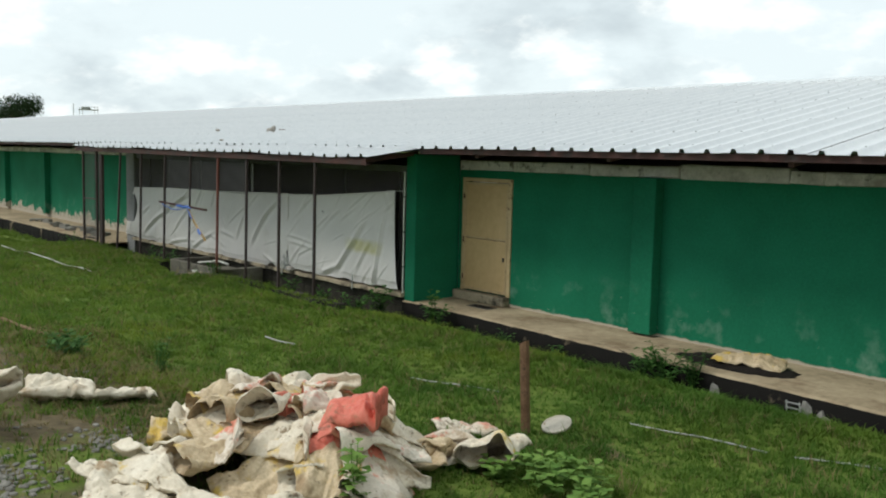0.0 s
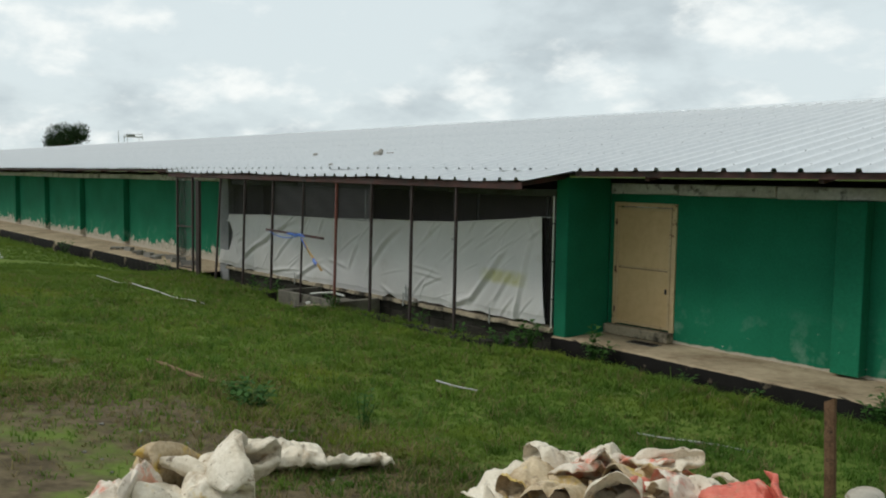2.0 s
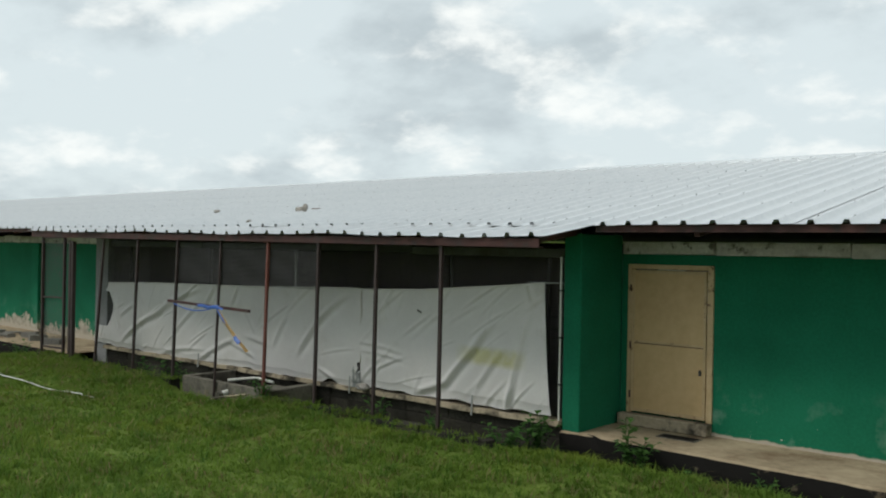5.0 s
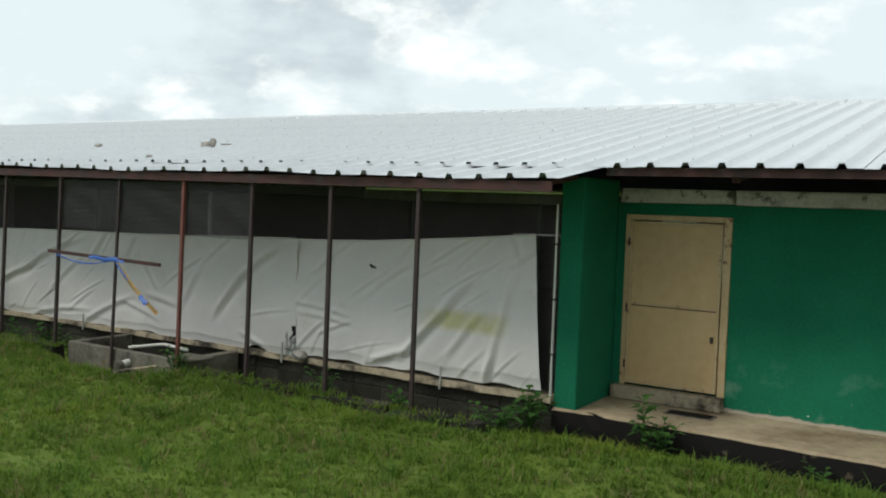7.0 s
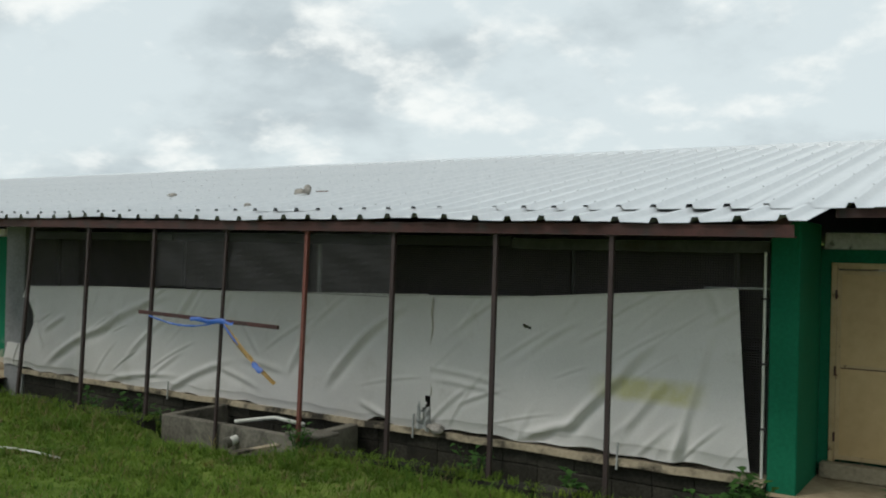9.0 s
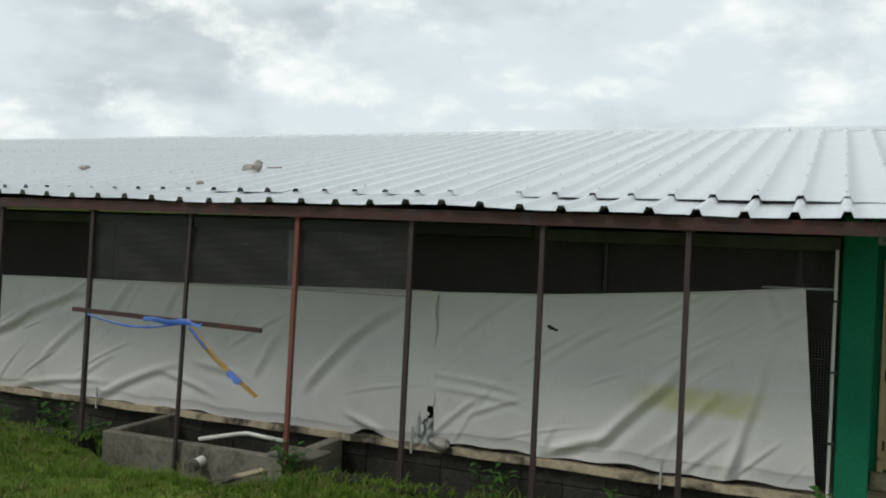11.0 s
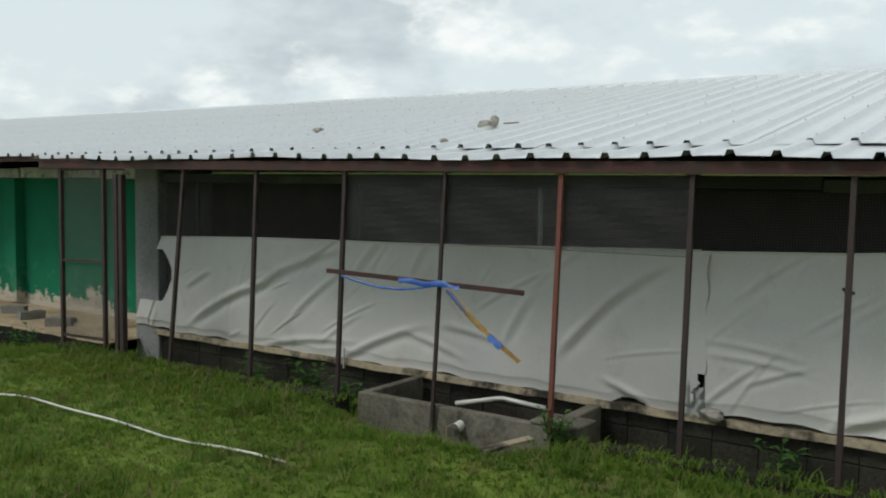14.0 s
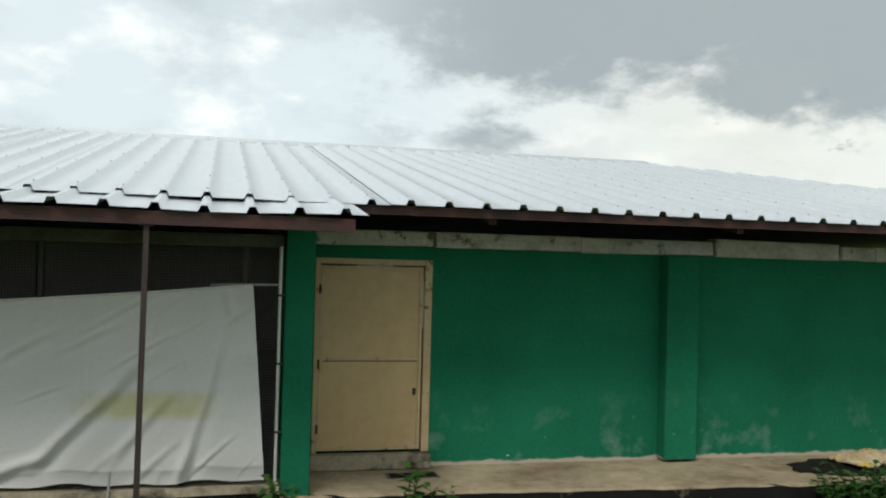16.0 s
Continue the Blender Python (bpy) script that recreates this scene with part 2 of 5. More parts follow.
MAT["tarp"] = material("white_tarpaulin", (0.60, 0.585, 0.56), (0.70, 0.685, 0.66), 0.62, 0.8, 60, 0.08, extra=tarp_stain)
MAT["tarp_west"] = material("soiled_white_tarpaulin", (0.57, 0.555, 0.53), (0.67, 0.655, 0.63), 0.62, 0.8, 60, 0.08, extra=tarp_dirt)
MAT["blue"] = material("blue_plastic_strip", (0.02, 0.075, 0.30), (0.035, 0.13, 0.46), 0.45, 5.0, 30, 0.1)
MAT["yellow"] = material("yellow_plastic_strip", (0.20, 0.12, 0.03), (0.38, 0.24, 0.05), 0.5, 5.0, 30, 0.1)


def net_material(name, col, cover, cell):
    """Woven net: threads on a square grid, open between."""
    m = bpy.data.materials.new(name)
    m.use_nodes = True
    n, l = m.node_tree.nodes, m.node_tree.links
    b = n["Principled BSDF"]
    b.inputs["Base Color"].default_value, b.inputs["Roughness"].default_value = (*col, 1), 0.8
    co = n.new("ShaderNodeTexCoord").outputs["Object"]
    s = n.new("ShaderNodeSeparateXYZ")
    l.new(co, s.inputs[0])

    def thread(v):
        a = n.new("ShaderNodeMath")
        a.operation = "DIVIDE"
        l.new(v, a.inputs[0])
        a.inputs[1].default_value = cell
        f = n.new("ShaderNodeMath")
        f.operation = "FRACT"
        l.new(a.outputs[0], f.inputs[0])
        c = n.new("ShaderNodeMath")
        c.operation = "LESS_THAN"
        l.new(f.outputs[0], c.inputs[0])
        c.inputs[1].default_value = cover
        return c.outputs[0]

    mx = n.new("ShaderNodeMath")
    mx.operation = "MAXIMUM"
    l.new(thread(s.outputs["X"]), mx.inputs[0])
    l.new(thread(s.outputs["Z"]), mx.inputs[1])
    tr = n.new("ShaderNodeBsdfTransparent")
    mix = n.new("ShaderNodeMixShader")
    l.new(mx.outputs[0], mix.inputs[0])
    l.new(tr.outputs[0], mix.inputs[1])
    l.new(b.outputs[0], mix.inputs[2])
    l.new(mix.outputs[0], n["Material Output"].inputs["Surface"])
    return m


MAT["net"] = net_material("grey_insect_net", (0.07, 0.07, 0.07), 0.17, 0.012)
MAT["wire"] = net_material("dark_wire_mesh", (0.095, 0.085, 0.086), 0.22, 0.025)


def leafy(name, dark, light, trans=0.35, across=False, patch=None):
    m = bpy.data.materials.new(name)
    m.use_nodes = True
    n, l = m.node_tree.nodes, m.node_tree.links
    b = n["Principled BSDF"]
    b.inputs["Roughness"].default_value = 0.75
    b.inputs["Specular IOR Level"].default_value = 0.15
    g = n.new("ShaderNodeNewGeometry")
    co = n.new("ShaderNodeTexCoord").outputs["Object"]

    def mixc(f, a, z):
        x = n.new("ShaderNodeMix")
        x.data_type = "RGBA"
        ia = [s for s in x.inputs if s.name == "A" and s.type == "RGBA"][0]
        ib = [s for s in x.inputs if s.name == "B" and s.type == "RGBA"][0]
        for sock, v in ((x.inputs["Factor"], f), (ia, a), (ib, z)):
            if isinstance(v, tuple):
                sock.default_value = (*v, 1)
            else:
                l.new(v, sock)
        return [s for s in x.outputs if s.type == "RGBA"][0]

    c = mixc(g.outputs["Random Per Island"], dark, light)
    if patch:
        for col, sc, lo, hi in patch:
            t = n.new("ShaderNodeTexNoise")
            t.inputs["Scale"].default_value, t.inputs["Detail"].default_value = sc, 5
            l.new(co, t.inputs["Vector"])
            r = n.new("ShaderNodeMapRange")
            r.inputs["From Min"].default_value, r.inputs["From Max"].default_value = lo, hi
            r.inputs["To Max"].default_value = 0.75
            l.new(t.outputs["Fac"], r.inputs["Value"])
            c = mixc(r.outputs[0], c, col)
    if across:
        # tint along x: yellower west of 5, darker green east of 2 and west of -5.5
        sx = n.new("ShaderNodeSeparateXYZ")
        l.new(co, sx.inputs[0])
        for lo, hi, top, col in ((5.0, 0.5, 0.22, (0.20, 0.26, 0.04)), (-5.5, -9.5, 0.5, (0.095, 0.155, 0.024)), (2.0, 6.5, 0.6, (0.056, 0.135, 0.022))):
            r = n.new("ShaderNodeMapRange")
            r.inputs["From Min"].default_value, r.inputs["From Max"].default_value = lo, hi
            r.inputs["To Max"].default_value = top
            l.new(sx.outputs["X"], r.inputs["Value"])
            c = mixc(r.outputs[0], c, col)
    l.new(c, b.inputs["Base Color"])
    tl = n.new("ShaderNodeBsdfTranslucent")
    l.new(c, tl.inputs["Color"])
    mix = n.new("ShaderNodeMixShader")
    mix.inputs[0].default_value = trans
    l.new(b.outputs[0], mix.inputs[1])
    l.new(tl.outputs[0], mix.inputs[2])
    l.new(mix.outputs[0], n["Material Output"].inputs["Surface"])
    return m


MAT["grass"] = leafy("lawn_grass", (0.075, 0.150, 0.020), (0.165, 0.270, 0.042), 0.45, across=True,
                     patch=[((0.225, 0.265, 0.03), 0.35, 0.50, 0.66), ((0.030, 0.085, 0.008), 0.8, 0.50, 0.64), ((0.20, 0.16, 0.05), 1.7, 0.62, 0.72)])
MAT["tuft"] = leafy("tall_grass_blade", (0.045, 0.105, 0.014), (0.10, 0.19, 0.03), 0.4)
MAT["drygrass"] = leafy("dry_grass", (0.14, 0.12, 0.05), (0.26, 0.22, 0.10), 0.3)
MAT["weed"] = leafy("weed_leaf", (0.03, 0.085, 0.018), (0.07, 0.16, 0.035), 0.3)
MAT["broad"] = leafy("broad_leaf", (0.10, 0.20, 0.04), (0.19, 0.31, 0.07), 0.3)
MAT["tree"] = leafy("tree_leaf", (0.015, 0.035, 0.012), (0.035, 0.07, 0.022), 0.2)


def soil_patch(n, l, co, c, noise_tex, rng, mixc, mth):
    """Bare earth where the ground is trodden, green thatch elsewhere."""
    x, y = sepz(n, l, co, "X"), sepz(n, l, co, "Y")
    near = mth("MULTIPLY", rng(y, -6.6, -7.6), rng(x, -1.0, 2.0))
    bare = rng(mth("ADD", noise_tex(0.8, 6, 0.65), mth("MULTIPLY", near, 0.25)), 0.60, 0.70)
    return mixc(bare, c, mixc(rng(noise_tex(9.0), 0.35, 0.65), (0.07, 0.054, 0.03), (0.15, 0.118, 0.068)))


MAT["ground"] = material("thatch_and_soil", (0.07, 0.115, 0.018), (0.14, 0.19, 0.036), 0.95, 0.7, 12, 0.5, extra=soil_patch)


def sack_material(name, dark, light, stain, st_lo):
    """Woven plastic cloth, soiled in blotches, wrinkled all over."""
    m = material(name, dark, light, 0.6, 3.0, 45, 0.0, vary=0.22, own=True,
                 spots=[(stain, 3.2, st_lo, st_lo + 0.07), ((0.30, 0.20, 0.10), 4.2, 0.55, 0.68), ((0.10, 0.068, 0.038), 8.0, 0.60, 0.69), ((0.22, 0.15, 0.08), 17.0, 0.60, 0.68)])
    n, l = m.node_tree.nodes, m.node_tree.links
    co = n.new("ShaderNodeTexCoord").outputs["Object"]
    warp = n.new("ShaderNodeTexNoise")
    warp.inputs["Scale"].default_value, warp.inputs["Detail"].default_value = 7.0, 4
    l.new(co, warp.inputs["Vector"])
    ad = n.new("ShaderNodeMixRGB")
    ad.blend_type, ad.inputs[0].default_value = "ADD", 0.25
    l.new(co, ad.inputs[1])
    l.new(warp.outputs["Color"], ad.inputs[2])
    v = n.new("ShaderNodeTexVoronoi")
    v.feature = "DISTANCE_TO_EDGE"
    v.inputs["Scale"].default_value = 9.0
    l.new(ad.outputs[0], v.inputs["Vector"])
    fine = n.new("ShaderNodeTexNoise")
    fine.inputs["Scale"].default_value, fine.inputs["Detail"].default_value, fine.inputs["Roughness"].default_value = 26.0, 6, 0.6
    l.new(co, fine.inputs["Vector"])
    sm = n.new("ShaderNodeMath")
    sm.operation = "ADD"
    l.new(v.outputs["Distance"], sm.inputs[0])
    l.new(fine.outputs["Fac"], sm.inputs[1])
    bp = n.new("ShaderNodeBump")
    bp.inputs["Strength"].default_value, bp.inputs["Distance"].default_value = 0.45, 0.016
    l.new(sm.outputs[0], bp.inputs["Height"])
    l.new(bp.outputs[0], n["Principled BSDF"].inputs["Normal"])
    return m


MAT["sack_white"] = sack_material("white_woven_sack", (0.56, 0.485, 0.36), (0.78, 0.72, 0.60), (0.60, 0.42, 0.09), 0.58)
MAT["sack_tan"] = sack_material("soiled_tan_sack", (0.36, 0.265, 0.15), (0.66, 0.54, 0.36), (0.58, 0.40, 0.07), 0.55)
MAT["sack_red"] = sack_material("faded_red_sack", (0.54, 0.10, 0.065), (0.70, 0.23, 0.155), (0.62, 0.40, 0.30), 0.60)
MAT["sack_pink"] = sack_material("white_sack_with_red_print", (0.54, 0.46, 0.36), (0.72, 0.66, 0.56), (0.60, 0.17, 0.10), 0.53)


# ---------------------------------------------------------------- building blocks
def put_mesh(ob, mat_):
    ob.data.materials.append(MAT[mat_])
    return ob


def bm_object(name, bm, mat_, parent=None, label="", base=None, smooth=False):
    me = bpy.data.meshes.new(name)
    bm.normal_update()
    bm.to_mesh(me)
    bm.free()
    if smooth:
        me.polygons.foreach_set("use_smooth", [True] * len(me.polygons))
    ob = new(name, me)
    me.materials.append(MAT[mat_])
    if parent:
        ob.parent = parent
    if label:
        ob["label"] = label
    return ob


def origin_of(ob):
    p = Vector((0, 0, 0))
    while ob:
        p += ob.location
        ob = ob.parent
    return p


def part(name, bm, mat_, parent, label="", smooth=False):
    """One mesh under a thing or a part; bm holds world places."""
    bmesh.ops.translate(bm, verts=bm.verts, vec=-origin_of(parent))
    return bm_object(name, bm, mat_, parent, label, smooth=smooth)


def thing(name, base, label, category, group="", kind=""):
    e = new(name)
    e.location = base
    e.empty_display_size = 0.2
    return tagged(e, label, category, group, kind)


def box_bm(x0, x1, y0, y1, z0, z1, bevel=0.0, bm=None, jitter=0.0):
    bm = bm or bmesh.new()
    r = bmesh.ops.create_cube(bm, size=1.0)
    vs = r["verts"]
    for v in vs:
        v.co = Vector(((x0 + x1) / 2 + v.co.x * (x1 - x0), (y0 + y1) / 2 + v.co.y * (y1 - y0), (z0 + z1) / 2 + v.co.z * (z1 - z0)))
        if jitter:
            v.co += Vector([random.uniform(-jitter, jitter) for _ in range(3)])
    if bevel:
        es = {e for v in vs for e in v.link_edges}
        bmesh.ops.bevel(bm, geom=list(es), offset=bevel, segments=1, affect="EDGES")
    return bm


def tube_bm(points, radius, sides=8, bm=None, taper=None):
    """A tube along a list of points, closed at both ends."""
    bm = bm or bmesh.new()
    rings = []
    pts = [Vector(p) for p in points]
    for i, p in enumerate(pts):
        d = (pts[min(i + 1, len(pts) - 1)] - pts[max(i - 1, 0)]).normalized()
        a = d.orthogonal().normalized()
        if rings:
            a = (prev - d * prev.dot(d)).normalized()
        prev = a
        b = d.cross(a)
        r = radius if taper is None else radius + (taper - radius) * i / (len(pts) - 1)
        rings.append([bm.verts.new(p + r * (math.cos(k * 2 * math.pi / sides) * a + math.sin(k * 2 * math.pi / sides) * b)) for k in range(sides)])
    for r0, r1 in zip(rings, rings[1:]):
        for k in range(sides):
            bm.faces.new((r0[k], r0[(k + 1) % sides], r1[(k + 1) % sides], r1[k]))
    bm.faces.new(rings[0][::-1])
    bm.faces.new(rings[-1])
    return bm


def beam_bm(a, b, w, h, bm=None):
    """A square bar from a to b, w wide across and h high."""
    a, b = Vector(a), Vector(b)
    d = (b - a).normalized()
    up = Vector((0, 0, 1)) if abs(d.z) < 0.9 else Vector((0, 1, 0))
    s = d.cross(up).normalized()
    u = s.cross(d)
    bm = bm or bmesh.new()
    q = [[bm.verts.new(p + s * w / 2 * i + u * h / 2 * j) for i, j in ((-1, -1), (1, -1), (1, 1), (-1, 1))] for p in (a, b)]
    for k in range(4):
        bm.faces.new((q[0][k], q[0][(k + 1) % 4], q[1][(k + 1) % 4], q[1][k]))
    bm.faces.new(q[0][::-1])
    bm.faces.new(q[1])
    bmesh.ops.recalc_face_normals(bm, faces=bm.faces)
    return bm


def np_mesh(name, verts, faces, mat_, smooth=False):
    """A mesh from arrays: verts (n, 3), faces (m, 3 or 4)."""
    me = bpy.data.meshes.new(name)
    verts, faces = np.asarray(verts, np.float32), np.asarray(faces, np.int32)
    k = faces.shape[1]
    me.vertices.add(len(verts))
    me.vertices.foreach_set("co", verts.ravel())
    me.loops.add(faces.size)
    me.loops.foreach_set("vertex_index", faces.ravel())
    me.polygons.add(len(faces))
    me.polygons.foreach_set("loop_start", np.arange(0, faces.size, k, dtype=np.int32))
    me.update(calc_edges=True)
    if smooth:
        me.polygons.foreach_set("use_smooth", np.ones(len(faces), bool))
    me.materials.append(MAT[mat_])
    return new(name, me)


def grid_faces(nx, ny):
    i = np.arange(nx * ny).reshape(ny, nx)
    return np.stack([i[:-1, :-1], i[:-1, 1:], i[1:, 1:], i[1:, :-1]], -1).reshape(-1, 4)


# ---------------------------------------------------------------- ground
Y_KNOTS = [-900, -16, -12, -10.5, -9, -8.2, -7.3, -6.4, -5.4, -4.5, -3.2, -2.5, -2.1, -1.7, -1.2, 0, 900]
Z_KNOTS = [0.8, 0.75, 0.68, 0.58, 0.42, 0.34, 0.25, 0.13, 0.04, -0.03, -0.07, -0.09, -0.12, -0.24, -0.38, -0.42, -0.42]


def ground_z(x, y):
    x, y = np.asarray(x, float), np.asarray(y, float)
    z = np.interp(y, Y_KNOTS, Z_KNOTS)
    near = np.clip((-1.6 - y) / 2.0, 0, 1)
    w = 0.025 * np.sin(x * 0.9 + y * 0.7) + 0.02 * np.sin(x * 2.1 - y * 1.7 + 1.0) + 0.012 * np.sin(x * 4.3 + y * 3.1)
    dip = 0.05 * np.exp(-((y + 2.3) / 0.35) ** 2) * np.clip((x + 5.0) / 2.0, 0, 1) * np.clip((0.6 - x) / 1.0, 0, 1)
    chan = np.where((x > -12.6) & (x < -0.55), np.interp(y, (-2.12, -1.95), (0.0, 0.2)) * np.clip((-1.0 - y) / 0.2, 0, 1), 0)
    west = 0.27 * np.clip((-12.2 - x) / 2.5, 0, 1) * np.clip((y + 4.5) / 2.2, 0, 1)
    sump = 0.24 * np.clip((x + 7.6) / 0.4, 0, 1) * np.clip((-4.8 - x) / 0.4, 0, 1) * np.exp(-((y + 2.2) / 0.45) ** 2)
    return z + w * near - dip - chan - west - sump


def axis_steps(lo, hi, fine, far):
    a = list(np.arange(lo, hi + fine / 2, fine))
    step, p = fine, hi
    while p < far:
        step *= 1.35
        p += step
        a.append(p)
    step, p = fine, lo
    while p > -far:
        step *= 1.35
        p -= step
        a.insert(0, p)
    return np.array(a)


gx, gy = axis_steps(-30, 16, 0.25, 1500), axis_steps(-14, 0, 0.14, 1500)
GX, GY = np.meshgrid(gx, gy)
ground = np_mesh("ground", np.stack([GX, GY, ground_z(GX, GY)], -1).reshape(-1, 3), grid_faces(len(gx), len(gy)), "ground", True)
tagged(ground, "green lawn on sloping earth with trodden bare patches", "ground", kind="structure")

# ---------------------------------------------------------------- walkway, walls
EAVE_Y, EAVE_Z, SLOPE, RIDGE_Y = -1.25, 2.535, 0.187, 7.0
WEST, EAST, HIP_X, HIP_RUN = -78.0, 12.8, 6.9, 0.72


def roof_z(y):
    return EAVE_Z + SLOPE * (y - EAVE_Y)


def edge_wobble(x):
    return 0.006 * math.sin(x * 1.7) + 0.006 * math.sin(x * 4.9 + 1) + 0.008 * noise.noise((x * 3, 0, 0))


def walkway(name, x0, x1, front=-1.03, top=0.0, step=0.12):
    """Concrete apron along the wall's foot with a worn front edge."""
    bm = bmesh.new()
    n = max(2, int((x1 - max(x0, -30.0)) / step))
    x0, far = max(x0, -30.0), x0
    rows = []
    for i in range(n + 1):
        x = x0 + (x1 - x0) * i / n
        w = edge_wobble(x)
        f = front + w - 0.045 * max(0.0, x - 1.0)
        if i == 0 and far < x0:
            x = far
        e = 0.018 * noise.noise((x * 4.1, 1, 0)) + 0.012 * noise.noise((x * 11, 2, 0))
        rows.append([bm.verts.new(p) for p in ((x, 0.05, top), (x, -0.5, top - 0.004), (x, f + 0.03 - e, top - 0.01), (x, f + e, top - 0.035 + 0.5 * e), (x, f - 0.015 - e, top - 0.18), (x, f, top - 0.6))])
    for a, b in zip(rows, rows[1:]):
        for k in range(5):
            bm.faces.new((a[k], a[k + 1], b[k + 1], b[k]))
    bmesh.ops.recalc_face_normals(bm, faces=bm.faces)
    return tagged(bm_object(name, bm, "slab"), "worn concrete walkway with a black algae-stained edge", "walkway", kind="structure")


walkway("pavement_east", -0.36, EAST, top=-0.05)
walkway("pavement_west", WEST, -12.4, -1.55, -0.12)


def wall_with_pilasters(name, x0, x1, door=None):
    """Painted block wall up to the beam, with an opening for a door."""
    bm = bmesh.new()
    y0, y1, zt, zb = 0.0, 0.2, 2.19, -0.5
    if door:
        dx0, dx1, dz = door
        box_bm(x0, dx0, y0, y1, zb, zt, bm=bm)
        box_bm(dx1, x1, y0, y1, zb, zt, bm=bm)
        box_bm(dx0, dx1, y0, y1, dz, zt, bm=bm)
        box_bm(dx0, dx1, y0, y1, zb, 0.09, bm=bm)
    else:
        box_bm(x0, x1, y0, y1, zb, zt, bm=bm)
    return tagged(bm_object(name, bm, "green"), "dark green painted block wall with chalky scuffs", "wall", kind="structure")


DOOR_X0, DOOR_X1, DOOR_TOP = 0.0, 1.2, 2.06
wall_e = wall_with_pilasters("wall_east", -0.1, EAST, (DOOR_X0, DOOR_X1, DOOR_TOP))
wall_w = wall_with_pilasters("wall_west", WEST, -12.45)
for x in (4.15, 9.6):
    part("pilaster", box_bm(x - 0.38, x, -0.19, -0.002, -0.02, 2.18, 0.008), "green", wall_e)
for i in range(12):
    x = -17.1 - 4.85 * i
    part("pilaster", box_bm(x - 0.38, x, -0.19, -0.002, -0.02, 2.18, 0.008), "green", wall_w)


def beam_course(wall, x0, x1):
    """Lime-washed concrete beam on top of the wall, cast in uneven lengths."""
    x = x0
    while x < x1 - 0.05:
        w = min(random.choice((0.45, 0.6, 0.95, 1.3, 1.6)), x1 - x)
        far = x + w < -26
        if far:
            w = min(4.0, x1 - x)
        d = random.uniform(-0.02, 0.02)
        part("beam_block", box_bm(x + 0.009, x + w - 0.009, -0.05 + d, 0.2, 2.192, 2.365 + random.uniform(-0.03, 0.02), 0.014, jitter=0.013), "lintel", wall)
        x += w


beam_course(wall_e, -0.08, EAST)
beam_course(wall_w, WEST, -12.45)

# return walls either side of the netted bay
pier = tagged(bm_object("wall_return_green", box_bm(-0.36, -0.1, -1.0, 0.0, -0.42, 2.44, 0.012), "pier_green"), "green painted return wall beside the door", "wall", kind="structure")
pier_w = tagged(bm_object("wall_return_grey", box_bm(-12.5, -11.98, -1.0, 0.0, -0.42, 2.5, 0.012), "pier_grey"), "bare grey plastered return wall", "wall", kind="structure")

# the closed rest of the house
tagged(bm_object("wall_north", box_bm(WEST, EAST, 15.1, 15.3, -0.5, 2.5), "interior"), "plain block wall at the back of the house", "wall", kind="structure")
tagged(bm_object("wall_end_east", box_bm(EAST - 0.2, EAST, 0.2, 15.1, -0.5, 2.5), "interior"), "plain block end wall", "wall", kind="structure")
tagged(bm_object("wall_end_west", box_bm(WEST, WEST + 0.2, 0.2, 15.1, -0.5, 3.9), "interior"), "plain block end wall", "wall", kind="structure")
tagged(bm_object("floor", box_bm(WEST + 0.2, EAST - 0.2, 0.2, 15.1, -0.5, -0.02), "interior"), "dark concrete floor inside the house", "floor", kind="structure")
tagged(bm_object("floor_bay", box_bm(-11.95, -0.36, -0.8, 0.2, -0.5, -0.024), "interior"), "dark concrete floor behind the tarpaulin", "floor", kind="structure")

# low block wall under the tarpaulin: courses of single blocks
low = tagged(bm_object("wall_low", box_bm(-11.95, -0.36, -0.97, -0.8, -0.5, 0.0), "lowwall"), "low near-black block wall under the tarpaulin", "wall", kind="structure")
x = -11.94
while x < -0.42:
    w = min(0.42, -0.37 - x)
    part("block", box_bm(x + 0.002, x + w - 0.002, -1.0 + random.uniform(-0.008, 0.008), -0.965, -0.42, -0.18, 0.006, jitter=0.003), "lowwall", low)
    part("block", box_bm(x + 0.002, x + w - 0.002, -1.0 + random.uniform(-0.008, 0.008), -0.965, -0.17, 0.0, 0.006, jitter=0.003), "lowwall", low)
    x += 0.42
bmc = bmesh.new()
n = 40
rows = []
for i in range(n + 1):
    x = -12.0 + 11.63 * i / n
    k = noise.noise((x * 2.1, 0.3, 0)) * 0.02
    rows.append([bmc.verts.new(p) for p in ((x, -0.78, 0.004), (x, -0.78, 0.06 + k), (x, -1.06 + k, 0.05 + k), (x, -1.075 + 2 * k, -0.015 + k * 0.5))])
for a, b in zip(rows, rows[1:]):
    for k in range(4):
        bmc.faces.new((a[k], a[(k + 1) % 4], b[(k + 1) % 4], b[k]))
bmc.faces.new(rows[0])
bmc.faces.new(rows[-1][::-1])
bmesh.ops.recalc_face_normals(bmc, faces=bmc.faces)
part("coping", bmc, "coping", low, "crumbling pale cement coping")

# ---------------------------------------------------------------- roof
RIB = 0.35


def sheet_profile(x0, x1):
    """Cross-section of a trapezoid-ribbed sheet: (x, height) pairs."""
    pts = [(x0, 0.0)]
    r = math.floor(x0 / RIB) * RIB
    while r < x1 + RIB:
        for dx, h in ((-0.045, 0.0), (-0.024, 0.046), (0.024, 0.046), (0.045, 0.0)):
            if x0 < r + dx < x1:
                pts.append((r + dx, h))
        r += RIB
    pts.append((x1, 0.0))
    return pts


